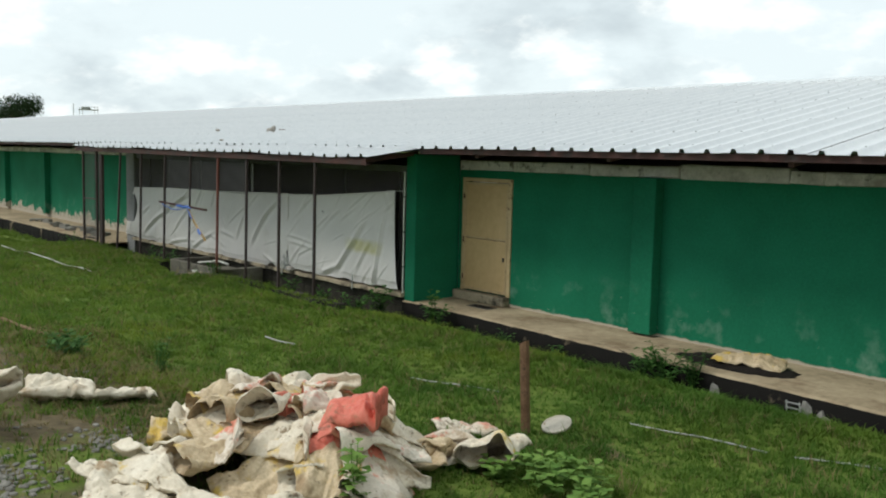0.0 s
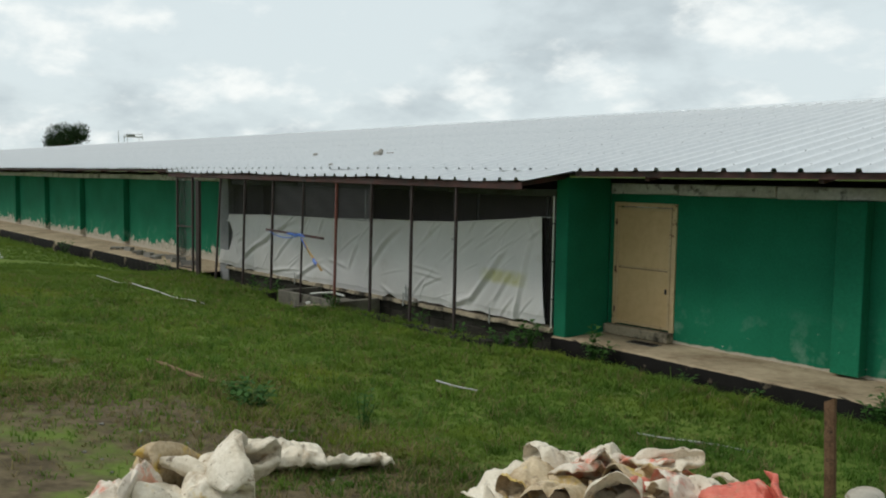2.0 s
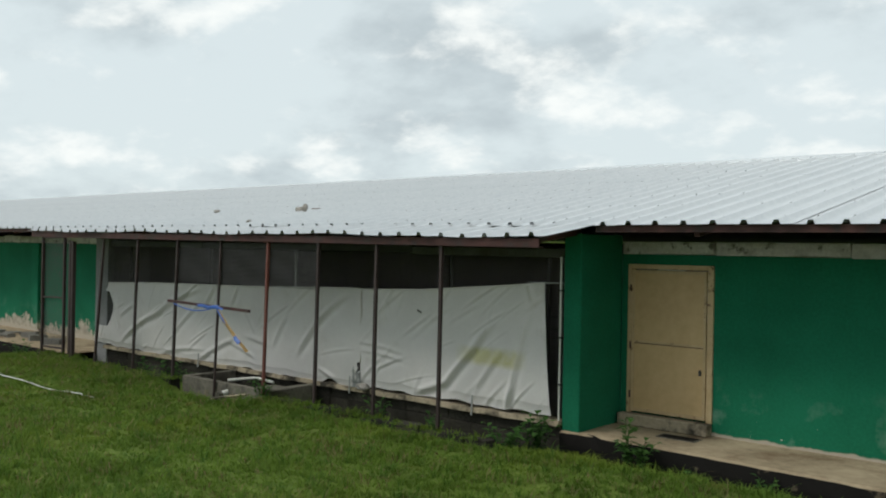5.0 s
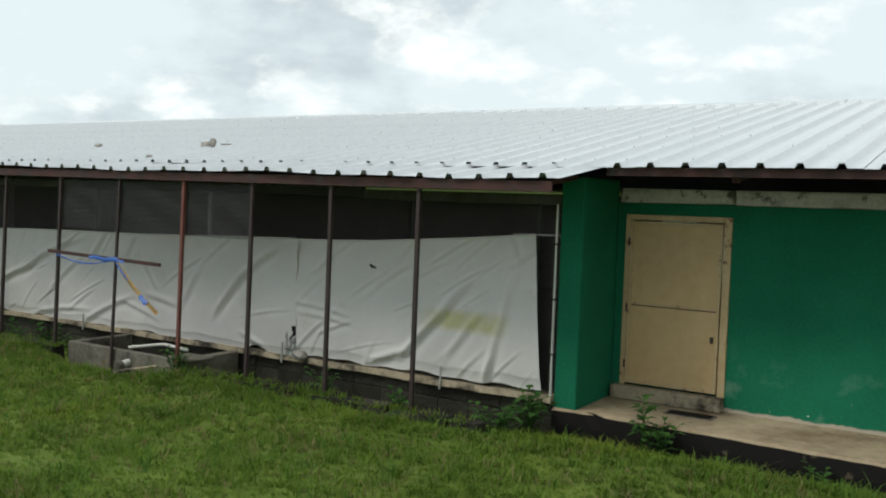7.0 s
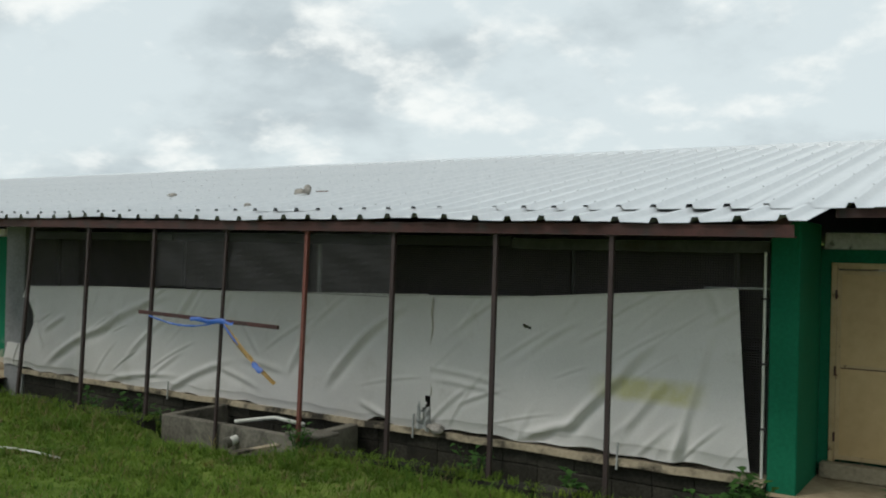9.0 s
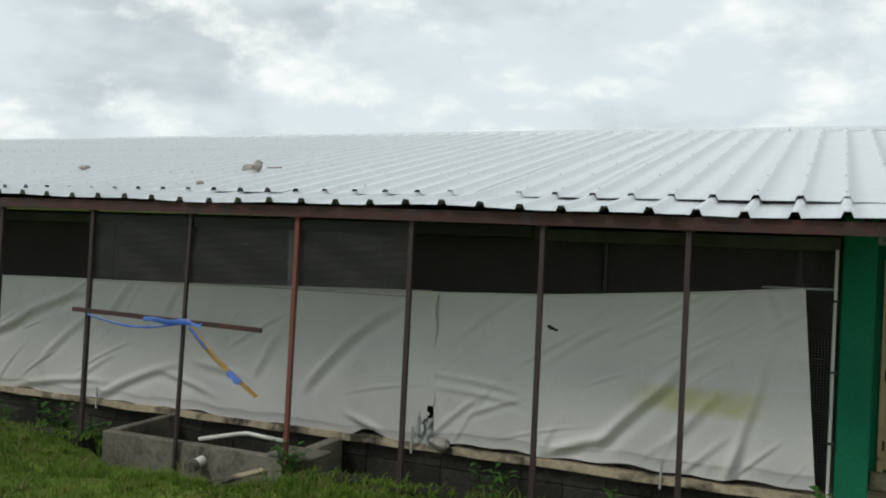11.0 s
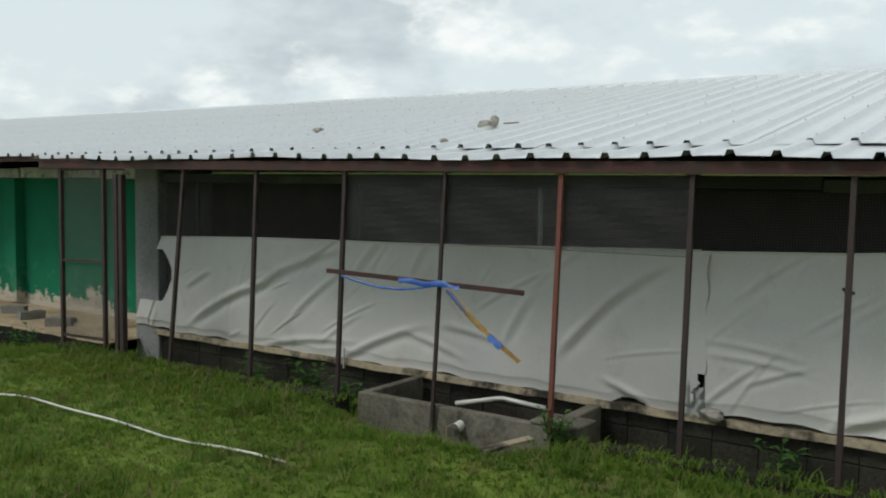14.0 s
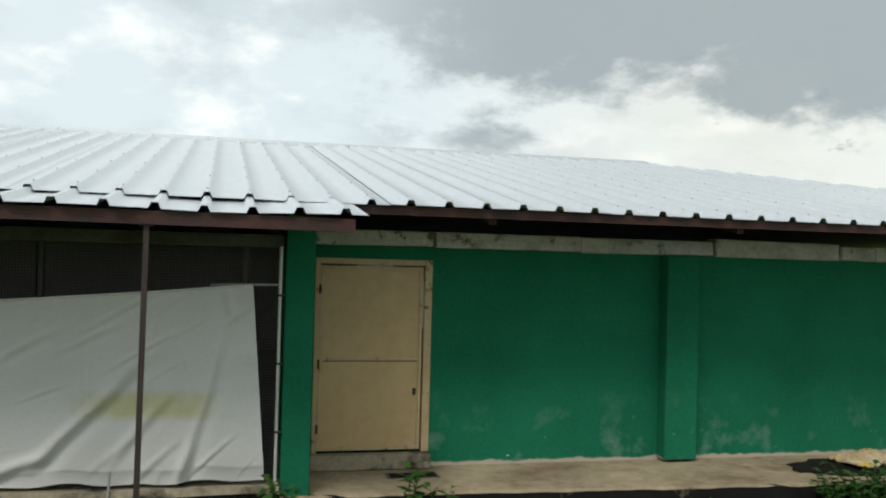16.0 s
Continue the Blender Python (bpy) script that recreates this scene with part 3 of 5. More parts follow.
def sheet_mesh(x0, x1, ylo, yhi, zfun, steps=5):
    """A ribbed sheet from the eave to its upper end; yhi may depend on x."""
    prof = sheet_profile(x0, x1)
    V, nx = [], len(prof)
    for k in range(2):
        for j in range(steps + 1):
            for px, h in prof:
                y = ylo + (yhi(px) - ylo) * j / steps
                V.append((px, y, zfun(px, y) + h - 0.004 * k))
    F = grid_faces(nx, steps + 1)
    off = nx * (steps + 1)
    return np.array(V), np.concatenate([F, F[:, ::-1] + off])


roof = new("roof")
tagged(roof, "shallow roof of white ribbed metal sheets", "roof", kind="structure")
COVER = 1.05
V, F = sheet_mesh(-COVER / 2, COVER / 2, EAVE_Y, lambda x: RIDGE_Y, lambda x, y: roof_z(y))
master = np_mesh("roof_sheet", V, F, "roof")
smesh = master.data
master.parent = roof
first = True
xs = 0.0
k = 0
while xs > WEST:
    ob = master if first else new("roof_sheet", smesh)
    first = False
    ob.parent = roof
    ob.location = (xs, 0, random.uniform(-0.004, 0.008))
    xs -= COVER
xs = COVER
while xs < HIP_X - 0.6:
    ob = new("roof_sheet", smesh)
    ob.parent = roof
    ob.location = (xs, random.uniform(-0.012, 0.012), random.uniform(-0.004, 0.008))
    xs += COVER
xs -= COVER / 2
while xs < EAST + 0.3:
    V, F = sheet_mesh(xs, xs + COVER, EAVE_Y, lambda x: max(EAVE_Y + 0.05, RIDGE_Y - max(0.0, x - HIP_X) / HIP_RUN), lambda x, y: roof_z(y))
    np_mesh("roof_sheet", V, F, "roof").parent = roof
    xs += COVER
# rear slope and hip end, plain
V = [(WEST, 15.6, roof_z(-1.6)), (EAST + 0.3, 15.6, roof_z(-1.6)), (HIP_X, RIDGE_Y, roof_z(RIDGE_Y)), (WEST, RIDGE_Y, roof_z(RIDGE_Y)), (EAST + 0.3, EAVE_Y, roof_z(EAVE_Y))]
bmr = bmesh.new()
vv = [bmr.verts.new(p) for p in V]
bmr.faces.new((vv[0], vv[1], vv[2], vv[3]))
bmr.faces.new((vv[1], vv[4], vv[2]))
part("rear_slope", bmr, "roof", roof)
# ridge caps in lengths
x = WEST
while x < HIP_X:
    w = min(2.4, HIP_X + 0.1 - x)
    z = roof_z(RIDGE_Y) + 0.05
    bmr = bmesh.new()
    q = [[bmr.verts.new((xx, RIDGE_Y + dy, z + dz)) for dy, dz in ((-0.23, -0.092), (-0.22, -0.042), (0, 0.012), (0.22, -0.042))] for xx in (x, x + w - 0.01)]
    for j in range(3):
        bmr.faces.new((q[0][j], q[0][j + 1], q[1][j + 1], q[1][j]))
    part("ridge_cap", bmr, "roof", roof)
    x += w
# extension over the netted bay
EXT_W, EXT_E, EXT_LO, EXT_HI = -13.1, 0.18, -2.22, -0.95


def ext_z(x, y):
    sag = 0.012 * math.sin(x * 1.3) + 0.008 * math.sin(x * 3.7 + 2)
    return 2.378 + sag + max(0.045, 0.15 + 0.0075 * x) * (y + 2.2) - 0.0055 * x


x = EXT_W
while x < EXT_E - 0.05:
    w = min(COVER, EXT_E - x)
    V, F = sheet_mesh(x, x + w, EXT_LO + random.uniform(-0.02, 0.02), lambda q: EXT_HI, ext_z, 3)
    o = np_mesh("eave_sheet", V, F, "roof")
    o.parent = roof
    x += w
# screws on the ribs
sv, sf = [], []
cube = np.array([(i, j, k) for k in (0, 1) for j in (-1, 1) for i in (-1, 1)], float) * (0.006, 0.006, 0.008)
cf = np.array([(0, 1, 3, 2), (4, 6, 7, 5), (0, 4, 5, 1), (2, 3, 7, 6), (0, 2, 6, 4), (1, 5, 7, 3)])
for r in range(-48, 36):
    x = r * RIB
    for y in (-1.0, 0.1, 1.2, 2.3, 3.4, 4.5, 5.6, 6.6):
        if y > RIDGE_Y - max(0, x - HIP_X) / HIP_RUN - 0.2:
            continue
        sf.append(cf + 8 * len(sv))
        sv.append(cube + (x + random.uniform(-0.008, 0.008), y + random.uniform(-0.03, 0.03), roof_z(y) + 0.046))
o = np_mesh("screws", np.concatenate(sv), np.concatenate(sf), "screw")
o.parent = roof
tagged(o, kind="stuff")
# rows of dark purlins under the eaves, with rafter ends
for x0, x1 in ((0.22, EAST), (WEST, -13.08)):
    part("eave_purlin", box_bm(x0, x1, EAVE_Y + 0.05, EAVE_Y + 0.10, roof_z(EAVE_Y) - 0.085, roof_z(EAVE_Y) - 0.002), "rust", roof)
x = -75.0
while x < EAST:
    if not -13.0 < x < 0.1:
        top_y = min(6.9, RIDGE_Y - max(0.0, x - HIP_X) / HIP_RUN - 0.4)
        if top_y > 0.2:
            part("rafter", beam_bm((x, EAVE_Y + 0.12, roof_z(EAVE_Y + 0.12) - 0.10), (x, top_y, roof_z(top_y) - 0.10), 0.07, 0.12), "rust", roof)
    x += 2.55

# ---------------------------------------------------------------- netted bay: posts, beams, nets
POST_Y = -2.12
POSTS = (-10.17, -8.85, -7.54, -6.30, -5.03, -3.845, -2.64, -1.464)


def beam_z(x):
    return 2.25 - 0.0055 * x



def square_post(x, y, z0, z1, mat_, size=0.05, lean=0.0, label="slim brown steel post holding the roof edge"):
    t = thing("steel_post", (x, y, z0), label, "post", "posts of the netted bay")
    part("shaft", beam_bm((x - lean, y, z0), (x + lean, y, z1), size, size), mat_, t)
    part("cap_plate", box_bm(x + lean - 0.05, x + lean + 0.05, y - 0.04, y + 0.04, z1, z1 + 0.008), mat_, t)
    return t


for i, x in enumerate(POSTS):
    red, thin = i == 4, i == 3
    square_post(x, POST_Y, -0.40 if thin else -0.06, beam_z(x) - 0.012, "redpost" if red else "post", 0.032 if thin else 0.041, (0.145, 0.06, 0.052, 0.07, 0.035, 0.022, 0.012, 0.008)[i],
                "red-oxide steel post holding the roof edge" if red else "slim brown steel post holding the roof edge")
edge = thing("eave_beam", (-6.4, POST_Y, 2.25), "rusty red steel angle along the roof edge on posts", "beam")
part("web", beam_bm((-13.0, -2.17, beam_z(-13.0) + 0.05), (0.08, -2.17, beam_z(0.08) + 0.05), 0.01, 0.10), "rust", edge)
part("flange", beam_bm((-13.0, -2.124, beam_z(-13.0) + 0.005), (0.08, -2.124, beam_z(0.08) + 0.005), 0.079, 0.01), "rust", edge)
for x in (-12.3, -9.9, -7.3, -4.8, -2.5, -0.2):
    part("outrigger", beam_bm((x, -2.16, beam_z(x) + 0.045), (x, -0.9, beam_z(x) + 0.21), 0.05, 0.07), "rust", edge)
plate = thing("top_plate", (-6, -0.93, 2.13), "weathered dark grey and grey-green timber plate under the roof", "beam")
# the long plank takes the dark steel colour, the other two grey-green
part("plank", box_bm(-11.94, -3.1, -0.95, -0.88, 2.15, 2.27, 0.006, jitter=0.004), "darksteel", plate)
part("plank", box_bm(-3.09, -0.37, -0.955, -0.885, 2.13, 2.245, 0.006, jitter=0.004), "board", plate)
part("plank", box_bm(-9.6, -8.5, -0.985, -0.957, 2.15, 2.25, 0.006, jitter=0.004), "board", plate)
for x in (-11.3, -8.4, -5.9, -2.4, -0.7):
    t = thing("inner_post", (x, -0.84, 0), "grey steel tube behind the tarpaulin", "post", "inner posts of the bay")
    part("shaft", tube_bm([(x, -0.84, 0.03), (x, -0.84, 2.15)], 0.028, 8), "plaster" if x == -5.9 else "darksteel", t)
mesh_ = thing("wire_mesh", (-6.2, -0.86, 0.05), "dark wire mesh stretched over the open bay", "wire mesh")
for (x0, x1) in ((-11.94, -8.43), (-8.37, -5.93), (-5.87, -2.43), (-2.37, -0.37)):
    bmn = bmesh.new()
    bmn.faces.new([bmn.verts.new(p) for p in ((x0, -0.87, 0.05), (x1, -0.87, 0.05), (x1, -0.87, 2.14), (x0, -0.87, 2.14))])
    part("netting", bmn, "wire", mesh_)
    part("edge_wire", tube_bm([(x0, -0.87, 1.2), (x1, -0.87, 1.2)], 0.006, 5), "darksteel", mesh_)
rail = thing("conduit", (-0.45, -0.95, 0.05), "white plastic conduit clipped beside the green return wall", "pipe")
part("tube", tube_bm([(-0.405, -1.0, 0.05), (-0.405, -1.0, 2.14)], 0.014, 8), "white", rail)
for z in (0.5, 1.1, 1.7):
    part("clip", box_bm(-0.43, -0.365, -1.02, -0.985, z, z + 0.02), "darksteel", rail)
crossrail = thing("mesh_rail", (-0.6, -0.88, 1.8), "thin grey rail across the mesh", "rail")
part("tube", tube_bm([(-1.0, -0.885, 1.79), (-0.38, -0.885, 1.80)], 0.012, 6), "plaster", crossrail)

# insect net on some of the bay's posts
for a, b in ((2, 3), (3, 4), (4, 5)):
    t = thing("insect_net", (POSTS[a], POST_Y + 0.03, 1.60), "thin grey insect net stretched between posts", "net", "nets of the bay")
    bmn = bmesh.new()
    n = 10
    rows = []
    for j in range(n + 1):
        z = 1.60 + 0.65 * j / n
        rows.append([bmn.verts.new((POSTS[a] + (POSTS[b] - POSTS[a]) * i / 8, POST_Y + 0.03 + 0.012 * math.sin(i * 1.1 + j), z)) for i in range(9)])
    for r0, r1 in zip(rows, rows[1:]):
        for i in range(8):
            bmn.faces.new((r0[i], r0[i + 1], r1[i + 1], r1[i]))
    part("netting", bmn, "net", t)
    for z in (1.60, 2.25):
        part("hem", tube_bm([(POSTS[a] + 0.03, POST_Y + 0.03, z), (POSTS[b] - 0.03, POST_Y + 0.03, z)], 0.003, 5), "darksteel", t)

# gate of steel tube and net at the bay's west end
gate = thing("mesh_gate", (-11.7, POST_Y, -0.05), "brown steel gate frame covered with thin grey net", "gate")
GX0, GX1, GX2 = -12.56, -11.61, -11.33
for x in (GX0, GX1):
    part("stile", beam_bm((x, POST_Y, -0.1), (x, POST_Y, 2.33), 0.05, 0.05), "post", gate)
for z in (0.06, 1.08, 2.30):
    part("rail", beam_bm((GX0 + 0.03, POST_Y, z), (GX1 - 0.03, POST_Y, z + 0.02), 0.035, 0.035), "post", gate)
for x in (GX2, GX2 + 0.10):
    part("hanging_post", beam_bm((x, POST_Y, -0.06), (x, POST_Y, 2.24), 0.07, 0.07), "post", gate)
bmn = bmesh.new()
for x0, x1 in ((GX0, GX1), (GX1, GX2)):
    bmn.faces.new([bmn.verts.new(p) for p in ((x0, POST_Y + 0.02, 0.08), (x1, POST_Y + 0.02, 0.08), (x1, POST_Y + 0.02, 2.28), (x0, POST_Y + 0.02, 2.28))])
part("netting", bmn, "net", gate)


def ribbon_bm(points, w, twist, seed):
    bm = bmesh.new()
    prev = None
    n = len(points)
    for i, p in enumerate(points):
        a = twist * i / n + noise.noise((i * 0.35, seed, 0)) * 1.2
        p = Vector(p)
        d = (Vector(points[min(i + 1, n - 1)]) - Vector(points[max(i - 1, 0)])).normalized()
        s = d.cross(Vector((0, -1, 0))).normalized()
        o = (s * math.cos(a) + Vector((0, -1, 0)) * math.sin(a)) * w * (0.75 + 0.5 * abs(noise.noise((i * 0.5, seed, 3))))
        cur = [bm.verts.new(p + o), bm.verts.new(p - Vector((0, 0.012, 0))), bm.verts.new(p - o)]
        if prev:
            for k in range(2):
                bm.faces.new((prev[k], prev[k + 1], cur[k + 1], cur[k]))
        prev = cur
    return bm


# ---------------------------------------------------------------- tarpaulins
def crease(u, v, cx, cz, ang, length, width, amp):
    """One soft fold: a ridge along a line, fading at its ends."""
    c, s = math.cos(ang), math.sin(ang)
    du, dv = u - cx, v - cz
    along, across = du * c + dv * s, -du * s + dv * c
    across = across + 0.10 * along * along
    return amp * np.exp(-(across / width) ** 2) * np.exp(-(along / length) ** 4) - 0.6 * amp * np.exp(-((across + width * 1.6) / (width * 1.3)) ** 2) * np.exp(-(along / length) ** 4)


def tarp(name, x0b, x1b, x0t, x1t, topz, botz, folds, seed, label, mat_, nx=260, nz=110, notch=None):
    rng_ = np.random.RandomState(seed)
    u, v = np.meshgrid(np.linspace(0, 1, nx), np.linspace(0, 1, nz))
    xb, xt = x0b + (x1b - x0b) * u, x0t + (x1t - x0t) * u
    X = xb + (xt - xb) * v
    zb, zt = np.interp(X, *botz), np.interp(X, *topz)
    zb = zb + 0.012 * np.sin(X * 5.1) + 0.01 * np.sin(X * 11.7 + 1)
    Z = zb + (zt - zb) * v
    Y = -1.045 - 0.05 * np.sin(v * math.pi) * (0.5 + 0.5 * np.sin(X * 1.1 + 0.6)) + 0.015 * np.sin(X * 2.3 + v * 3)
    for f in folds:
        Y -= 0.5 * crease(X, Z, *f)
    for _ in range(30):
        cx, cz = rng_.uniform(x0b, x1b), rng_.uniform(0.0, 1.6)
        ang = rng_.choice([0.7, 0.9, 1.2, 0.45]) + rng_.normal(0, 0.25)
        Y -= crease(X, Z, cx, cz, ang, rng_.uniform(0.12, 0.45), rng_.uniform(0.012, 0.035), rng_.uniform(0.004, 0.014))
    Y += 0.02 * np.cos(v * math.pi * 6) * (v < 0.07)
    keep = np.ones((nz - 1, nx - 1), bool)
    if notch is not None:
        Xc, Zc = (X[:-1, :-1] + X[1:, 1:]) / 2, (Z[:-1, :-1] + Z[1:, 1:]) / 2
        keep &= ~notch(Xc, Zc)
    base = (float((x0b + x1b) / 2), -1.03, float(zb.mean()))
    t = thing(name, base, label, "tarpaulin", "tarpaulins over the bay")
    P = np.stack([X - base[0], Y - base[1], Z - base[2]], -1).reshape(-1, 3)
    F = grid_faces(nx, nz)[keep.ravel()]
    o = np_mesh("sheet", np.concatenate([P, P + (0, 0.006, 0)]), np.concatenate([F, F[:, ::-1] + nx * nz]), mat_, True)
    o.parent = t
    hem = [(float(X[-1, i]), float(Y[-1, i]), float(Z[-1, i])) for i in range(0, nx, 6)]
    part("hem", tube_bm(hem, 0.011, 6), mat_, t, smooth=True)
    return t


W_FOLDS = [(-10.46, 0.64, 0.41, 0.78, 0.05, 0.075), (-9.33, 1.12, 0.40, 0.76, 0.055, 0.075), (-8.91, 0.81, 0.67, 0.52, 0.04, 0.04), (-8.12, 1.30, 0.84, 0.30, 0.045, 0.045),
           (-7.34, 1.32, 1.08, 0.17, 0.04, 0.04), (-5.23, 0.82, 0.80, 0.44, 0.05, 0.075), (-4.74, 1.24, 0.59, 0.39, 0.05, 0.06), (-9.18, 0.21, 0.16, 0.84, 0.04, 0.035),
           (-7.92, 0.34, 0.41, 0.62, 0.045, 0.05), (-6.86, 0.92, -0.91, 0.23, 0.04, 0.035), (-6.04, 0.79, 1.06, 0.28, 0.045, 0.05), (-11.43, 0.81, -1.20, 0.33, 0.05, 0.07),
           (-11.04, 0.86, 0.47, 0.24, 0.04, 0.05), (-4.80, 0.18, -0.38, 0.23, 0.04, 0.05), (-6.63, 0.59, -0.14, 0.32, 0.045, 0.04), (-7.13, 0.40, -0.24, 0.39, 0.04, 0.035)]
E_FOLDS = [(-2.59, 0.24, 0.37, 0.33, 0.05, 0.06), (-2.10, 0.57, 0.79, 0.43, 0.05, 0.085), (-1.69, 1.00, 0.82, 0.31, 0.055, 0.06), (-1.11, 0.50, 1.30, 0.42, 0.045, 0.055),
           (-0.96, 1.08, 1.32, 0.32, 0.045, 0.05), (-3.54, 0.62, -0.10, 0.39, 0.03, 0.025), (-3.60, 0.74, -0.12, 0.40, 0.03, 0.022), (-1.20, 0.21, 1.24, 0.20, 0.04, 0.05),
           (-1.56, 0.56, 0.91, 0.37, 0.045, 0.04), (-0.84, 1.64, -1.27, 0.12, 0.04, 0.04), (-3.52, 1.39, 0.88, 0.21, 0.05, 0.03)]


def west_notch(X, Z):
    side = (Z > 0.47) & (Z < 1.20) & (X < -11.80 + 0.20 * np.sin((Z - 0.47) * 4.3))
    rip = (X > -4.22) & (Z < 0.45) & (X > -4.07 - 0.30 * np.clip(0.45 - Z, 0, 1) + 0.02 * np.sin(Z * 40))
    lift = (X < -4.3) & (X > -5.3) & (Z < 0.06 + 0.06 * np.sin((X + 4.25) * 9))
    return side | rip | lift


tarp("tarpaulin", -12.48, -4.01, -11.86, -4.01, ((-12.5, -11.9, -9.9, -7, -4.5, -3.9), (1.36, 1.38, 1.45, 1.50, 1.575, 1.59)),
     ((-12.5, -11, -9, -7, -5.3, -4.2, -3.9), (0.10, 0.06, 0.05, 0.06, 0.03, 0.02, 0.05)), W_FOLDS, 3,
     "long sagging white tarpaulin with deep folds and a torn end", "tarp_west", 420, 110, west_notch)
tarp("tarpaulin", -4.02, -0.50, -4.02, -0.64, ((-4, -2.8, -1.5, -0.6), (1.575, 1.62, 1.72, 1.80)),
     ((-4, -2.5, -0.4), (0.09, 0.09, 0.10)), E_FOLDS, 5, "white tarpaulin with diagonal creases and a yellow stain", "tarp", 200, 110,
     lambda X, Z: ((np.abs(X + 2.84) < 0.05) & (np.abs(Z - 1.305 + 0.3 * (X + 2.84)) < 0.016)))
seam = thing("batten", (-3.97, -1.05, 0.06), "dirty rag and stone wedged at the tarpaulin's seam", "rag")
bmn = bmesh.new()
bmesh.ops.create_icosphere(bmn, subdivisions=3, radius=0.1)
for v in bmn.verts:
    v.co = Vector((v.co.x * 1.1, v.co.y * 0.7, v.co.z * 0.55)) * (1 + 0.5 * noise.noise(v.co * 14)) + Vector((-3.93, -1.08, 0.09))
part("stone", bmn, "stone", seam, smooth=True)
bmn = bmesh.new()
bmesh.ops.create_grid(bmn, x_segments=14, y_segments=14, size=0.5)
for v in bmn.verts:
    a, b = v.co.x, v.co.y
    v.co = Vector((-4.1 + 0.22 * a + 0.03 * b, -1.06 - 0.03 * math.sin(a * 12) + 0.04 * noise.noise((a * 5, b * 5, 2)), 0.2 + 0.3 * b + 0.05 * noise.noise((a * 4, b * 3, 7))))
part("rag", bmn, "plaster", seam, smooth=True)
part("seam_tape", ribbon_bm([(-4.015 + 0.01 * math.sin(i), -1.085, 0.45 + 1.1 * i / 20) for i in range(21)], 0.014, 0.3, 21), "cover", seam, "stained strip along the seam")

# ---------------------------------------------------------------- door
door = thing("door_1", (0.6, 0.02, 0.1), "closed cream metal door with rusty frame edges", "door", kind="structure")
for x0, x1, z0, z1 in ((0.0, 0.055, 0.1, 2.06), (1.12, 1.2, 0.1, 2.06), (0.056, 1.119, 2.0, 2.06)):
    part("frame", box_bm(x0, x1, -0.025, 0.08, z0, z1, 0.005), "doorframe", door, "cream frame with rust")
leaf = part("leaf", box_bm(0.058, 1.105, 0.0, 0.03, 0.125, 1.985, 0.004), "door", door)
for x0, x1, z0, z1 in ((0.058, 1.105, 0.125, 0.165), (0.058, 1.105, 1.945, 1.985), (0.058, 0.095, 0.166, 1.944), (1.07, 1.105, 0.166, 1.944), (0.096, 1.069, 1.03, 1.055)):
    part("edge_bar", box_bm(x0, x1, -0.014, -0.001, z0, z1, 0.002), "doorframe", leaf)
# dark rust-coloured strip stands for the shade below the middle bar
part("shadow_gap", box_bm(0.097, 1.068, -0.0035, -0.001, 1.018, 1.028), "rust", leaf)
# pale strips filling part of the side and top gaps
part("gap_strip", box_bm(1.106, 1.119, 0.004, 0.03, 1.35, 1.85), "white", door, "pale strip in the gap beside the leaf")
part("gap_strip", box_bm(0.42, 0.80, 0.0, 0.025, 1.988, 1.999), "white", door)
latch = part("latch", box_bm(1.02, 1.05, -0.03, -0.009, 0.68, 0.75, 0.003), "darksteel", leaf)
for z in (0.3, 0.95, 1.7):
    part("hinge", tube_bm([(0.05, -0.03, z), (0.05, -0.03, z + 0.09)], 0.012, 6), "rust", door)
far_door = thing("door_2", (-45.9, -0.01, -0.1), "closed cream metal door far along the green wall", "door", kind="structure")
part("leaf", box_bm(-46.45, -45.35, -0.03, -0.004, -0.1, 2.05, 0.004), "door", far_door)
for x0, x1, z0, z1 in ((-46.53, -46.452, -0.1, 2.12), (-45.348, -45.27, -0.1, 2.12), (-46.45, -45.35, 2.052, 2.12)):
    part("frame", box_bm(x0, x1, -0.045, -0.004, z0, z1, 0.005), "doorframe", far_door, "cream frame with rust")
sill = thing("door_step", (0.6, -0.12, -0.05), "grey cement step at the cream door", "step")
part("slab", box_bm(-0.06, 1.2, -0.16, -0.003, -0.049, 0.10, 0.012, jitter=0.004), "coping", sill)
drain = thing("drain_hole", (0.95, -0.42, -0.05), "square drain in the walkway, its shaded recess a dark plate", "drain")
part("rim", box_bm(0.70, 1.22, -0.52, -0.30, -0.056, -0.046, 0.001), "tank", drain)
# no hole is cut: a near-black plate stands for the recess's shade
part("opening", box_bm(0.73, 1.19, -0.50, -0.32, -0.05, -0.0425), "soil_and_shade", drain)

# ---------------------------------------------------------------- bar with strips
bar = thing("steel_bar", (-6.5, -2.17, 1.22), "rusty steel bar tied across two posts", "bar")
part("angle", beam_bm((-7.69, -2.17, 1.25), (-5.30, -2.22, 1.205), 0.03, 0.045), "rust", bar)


strip = thing("plastic_strip", (-6.3, -2.22, 1.2), "torn blue and yellow plastic strip tied to the bar", "strip")
pts = [(-7.45 + 1.45 * i / 24, -2.215, 1.215 - 0.02 * i / 24 - 0.075 * math.sin(math.pi * min(1, i / 20)) ) for i in range(25)]
part("blue_swag", ribbon_bm(pts, 0.014, 1.0, 1), "blue", strip, "blue torn strip", True)
pts = [(-6.70 + 0.72 * i / 14, -2.225 - 0.01 * math.sin(i), 1.215 + 0.012 * math.sin(i * 0.8)) for i in range(15)]
part("blue_wrap", ribbon_bm(pts, 0.034, 0.5, 5), "blue", strip, "blue strip wrapped round the bar", True)
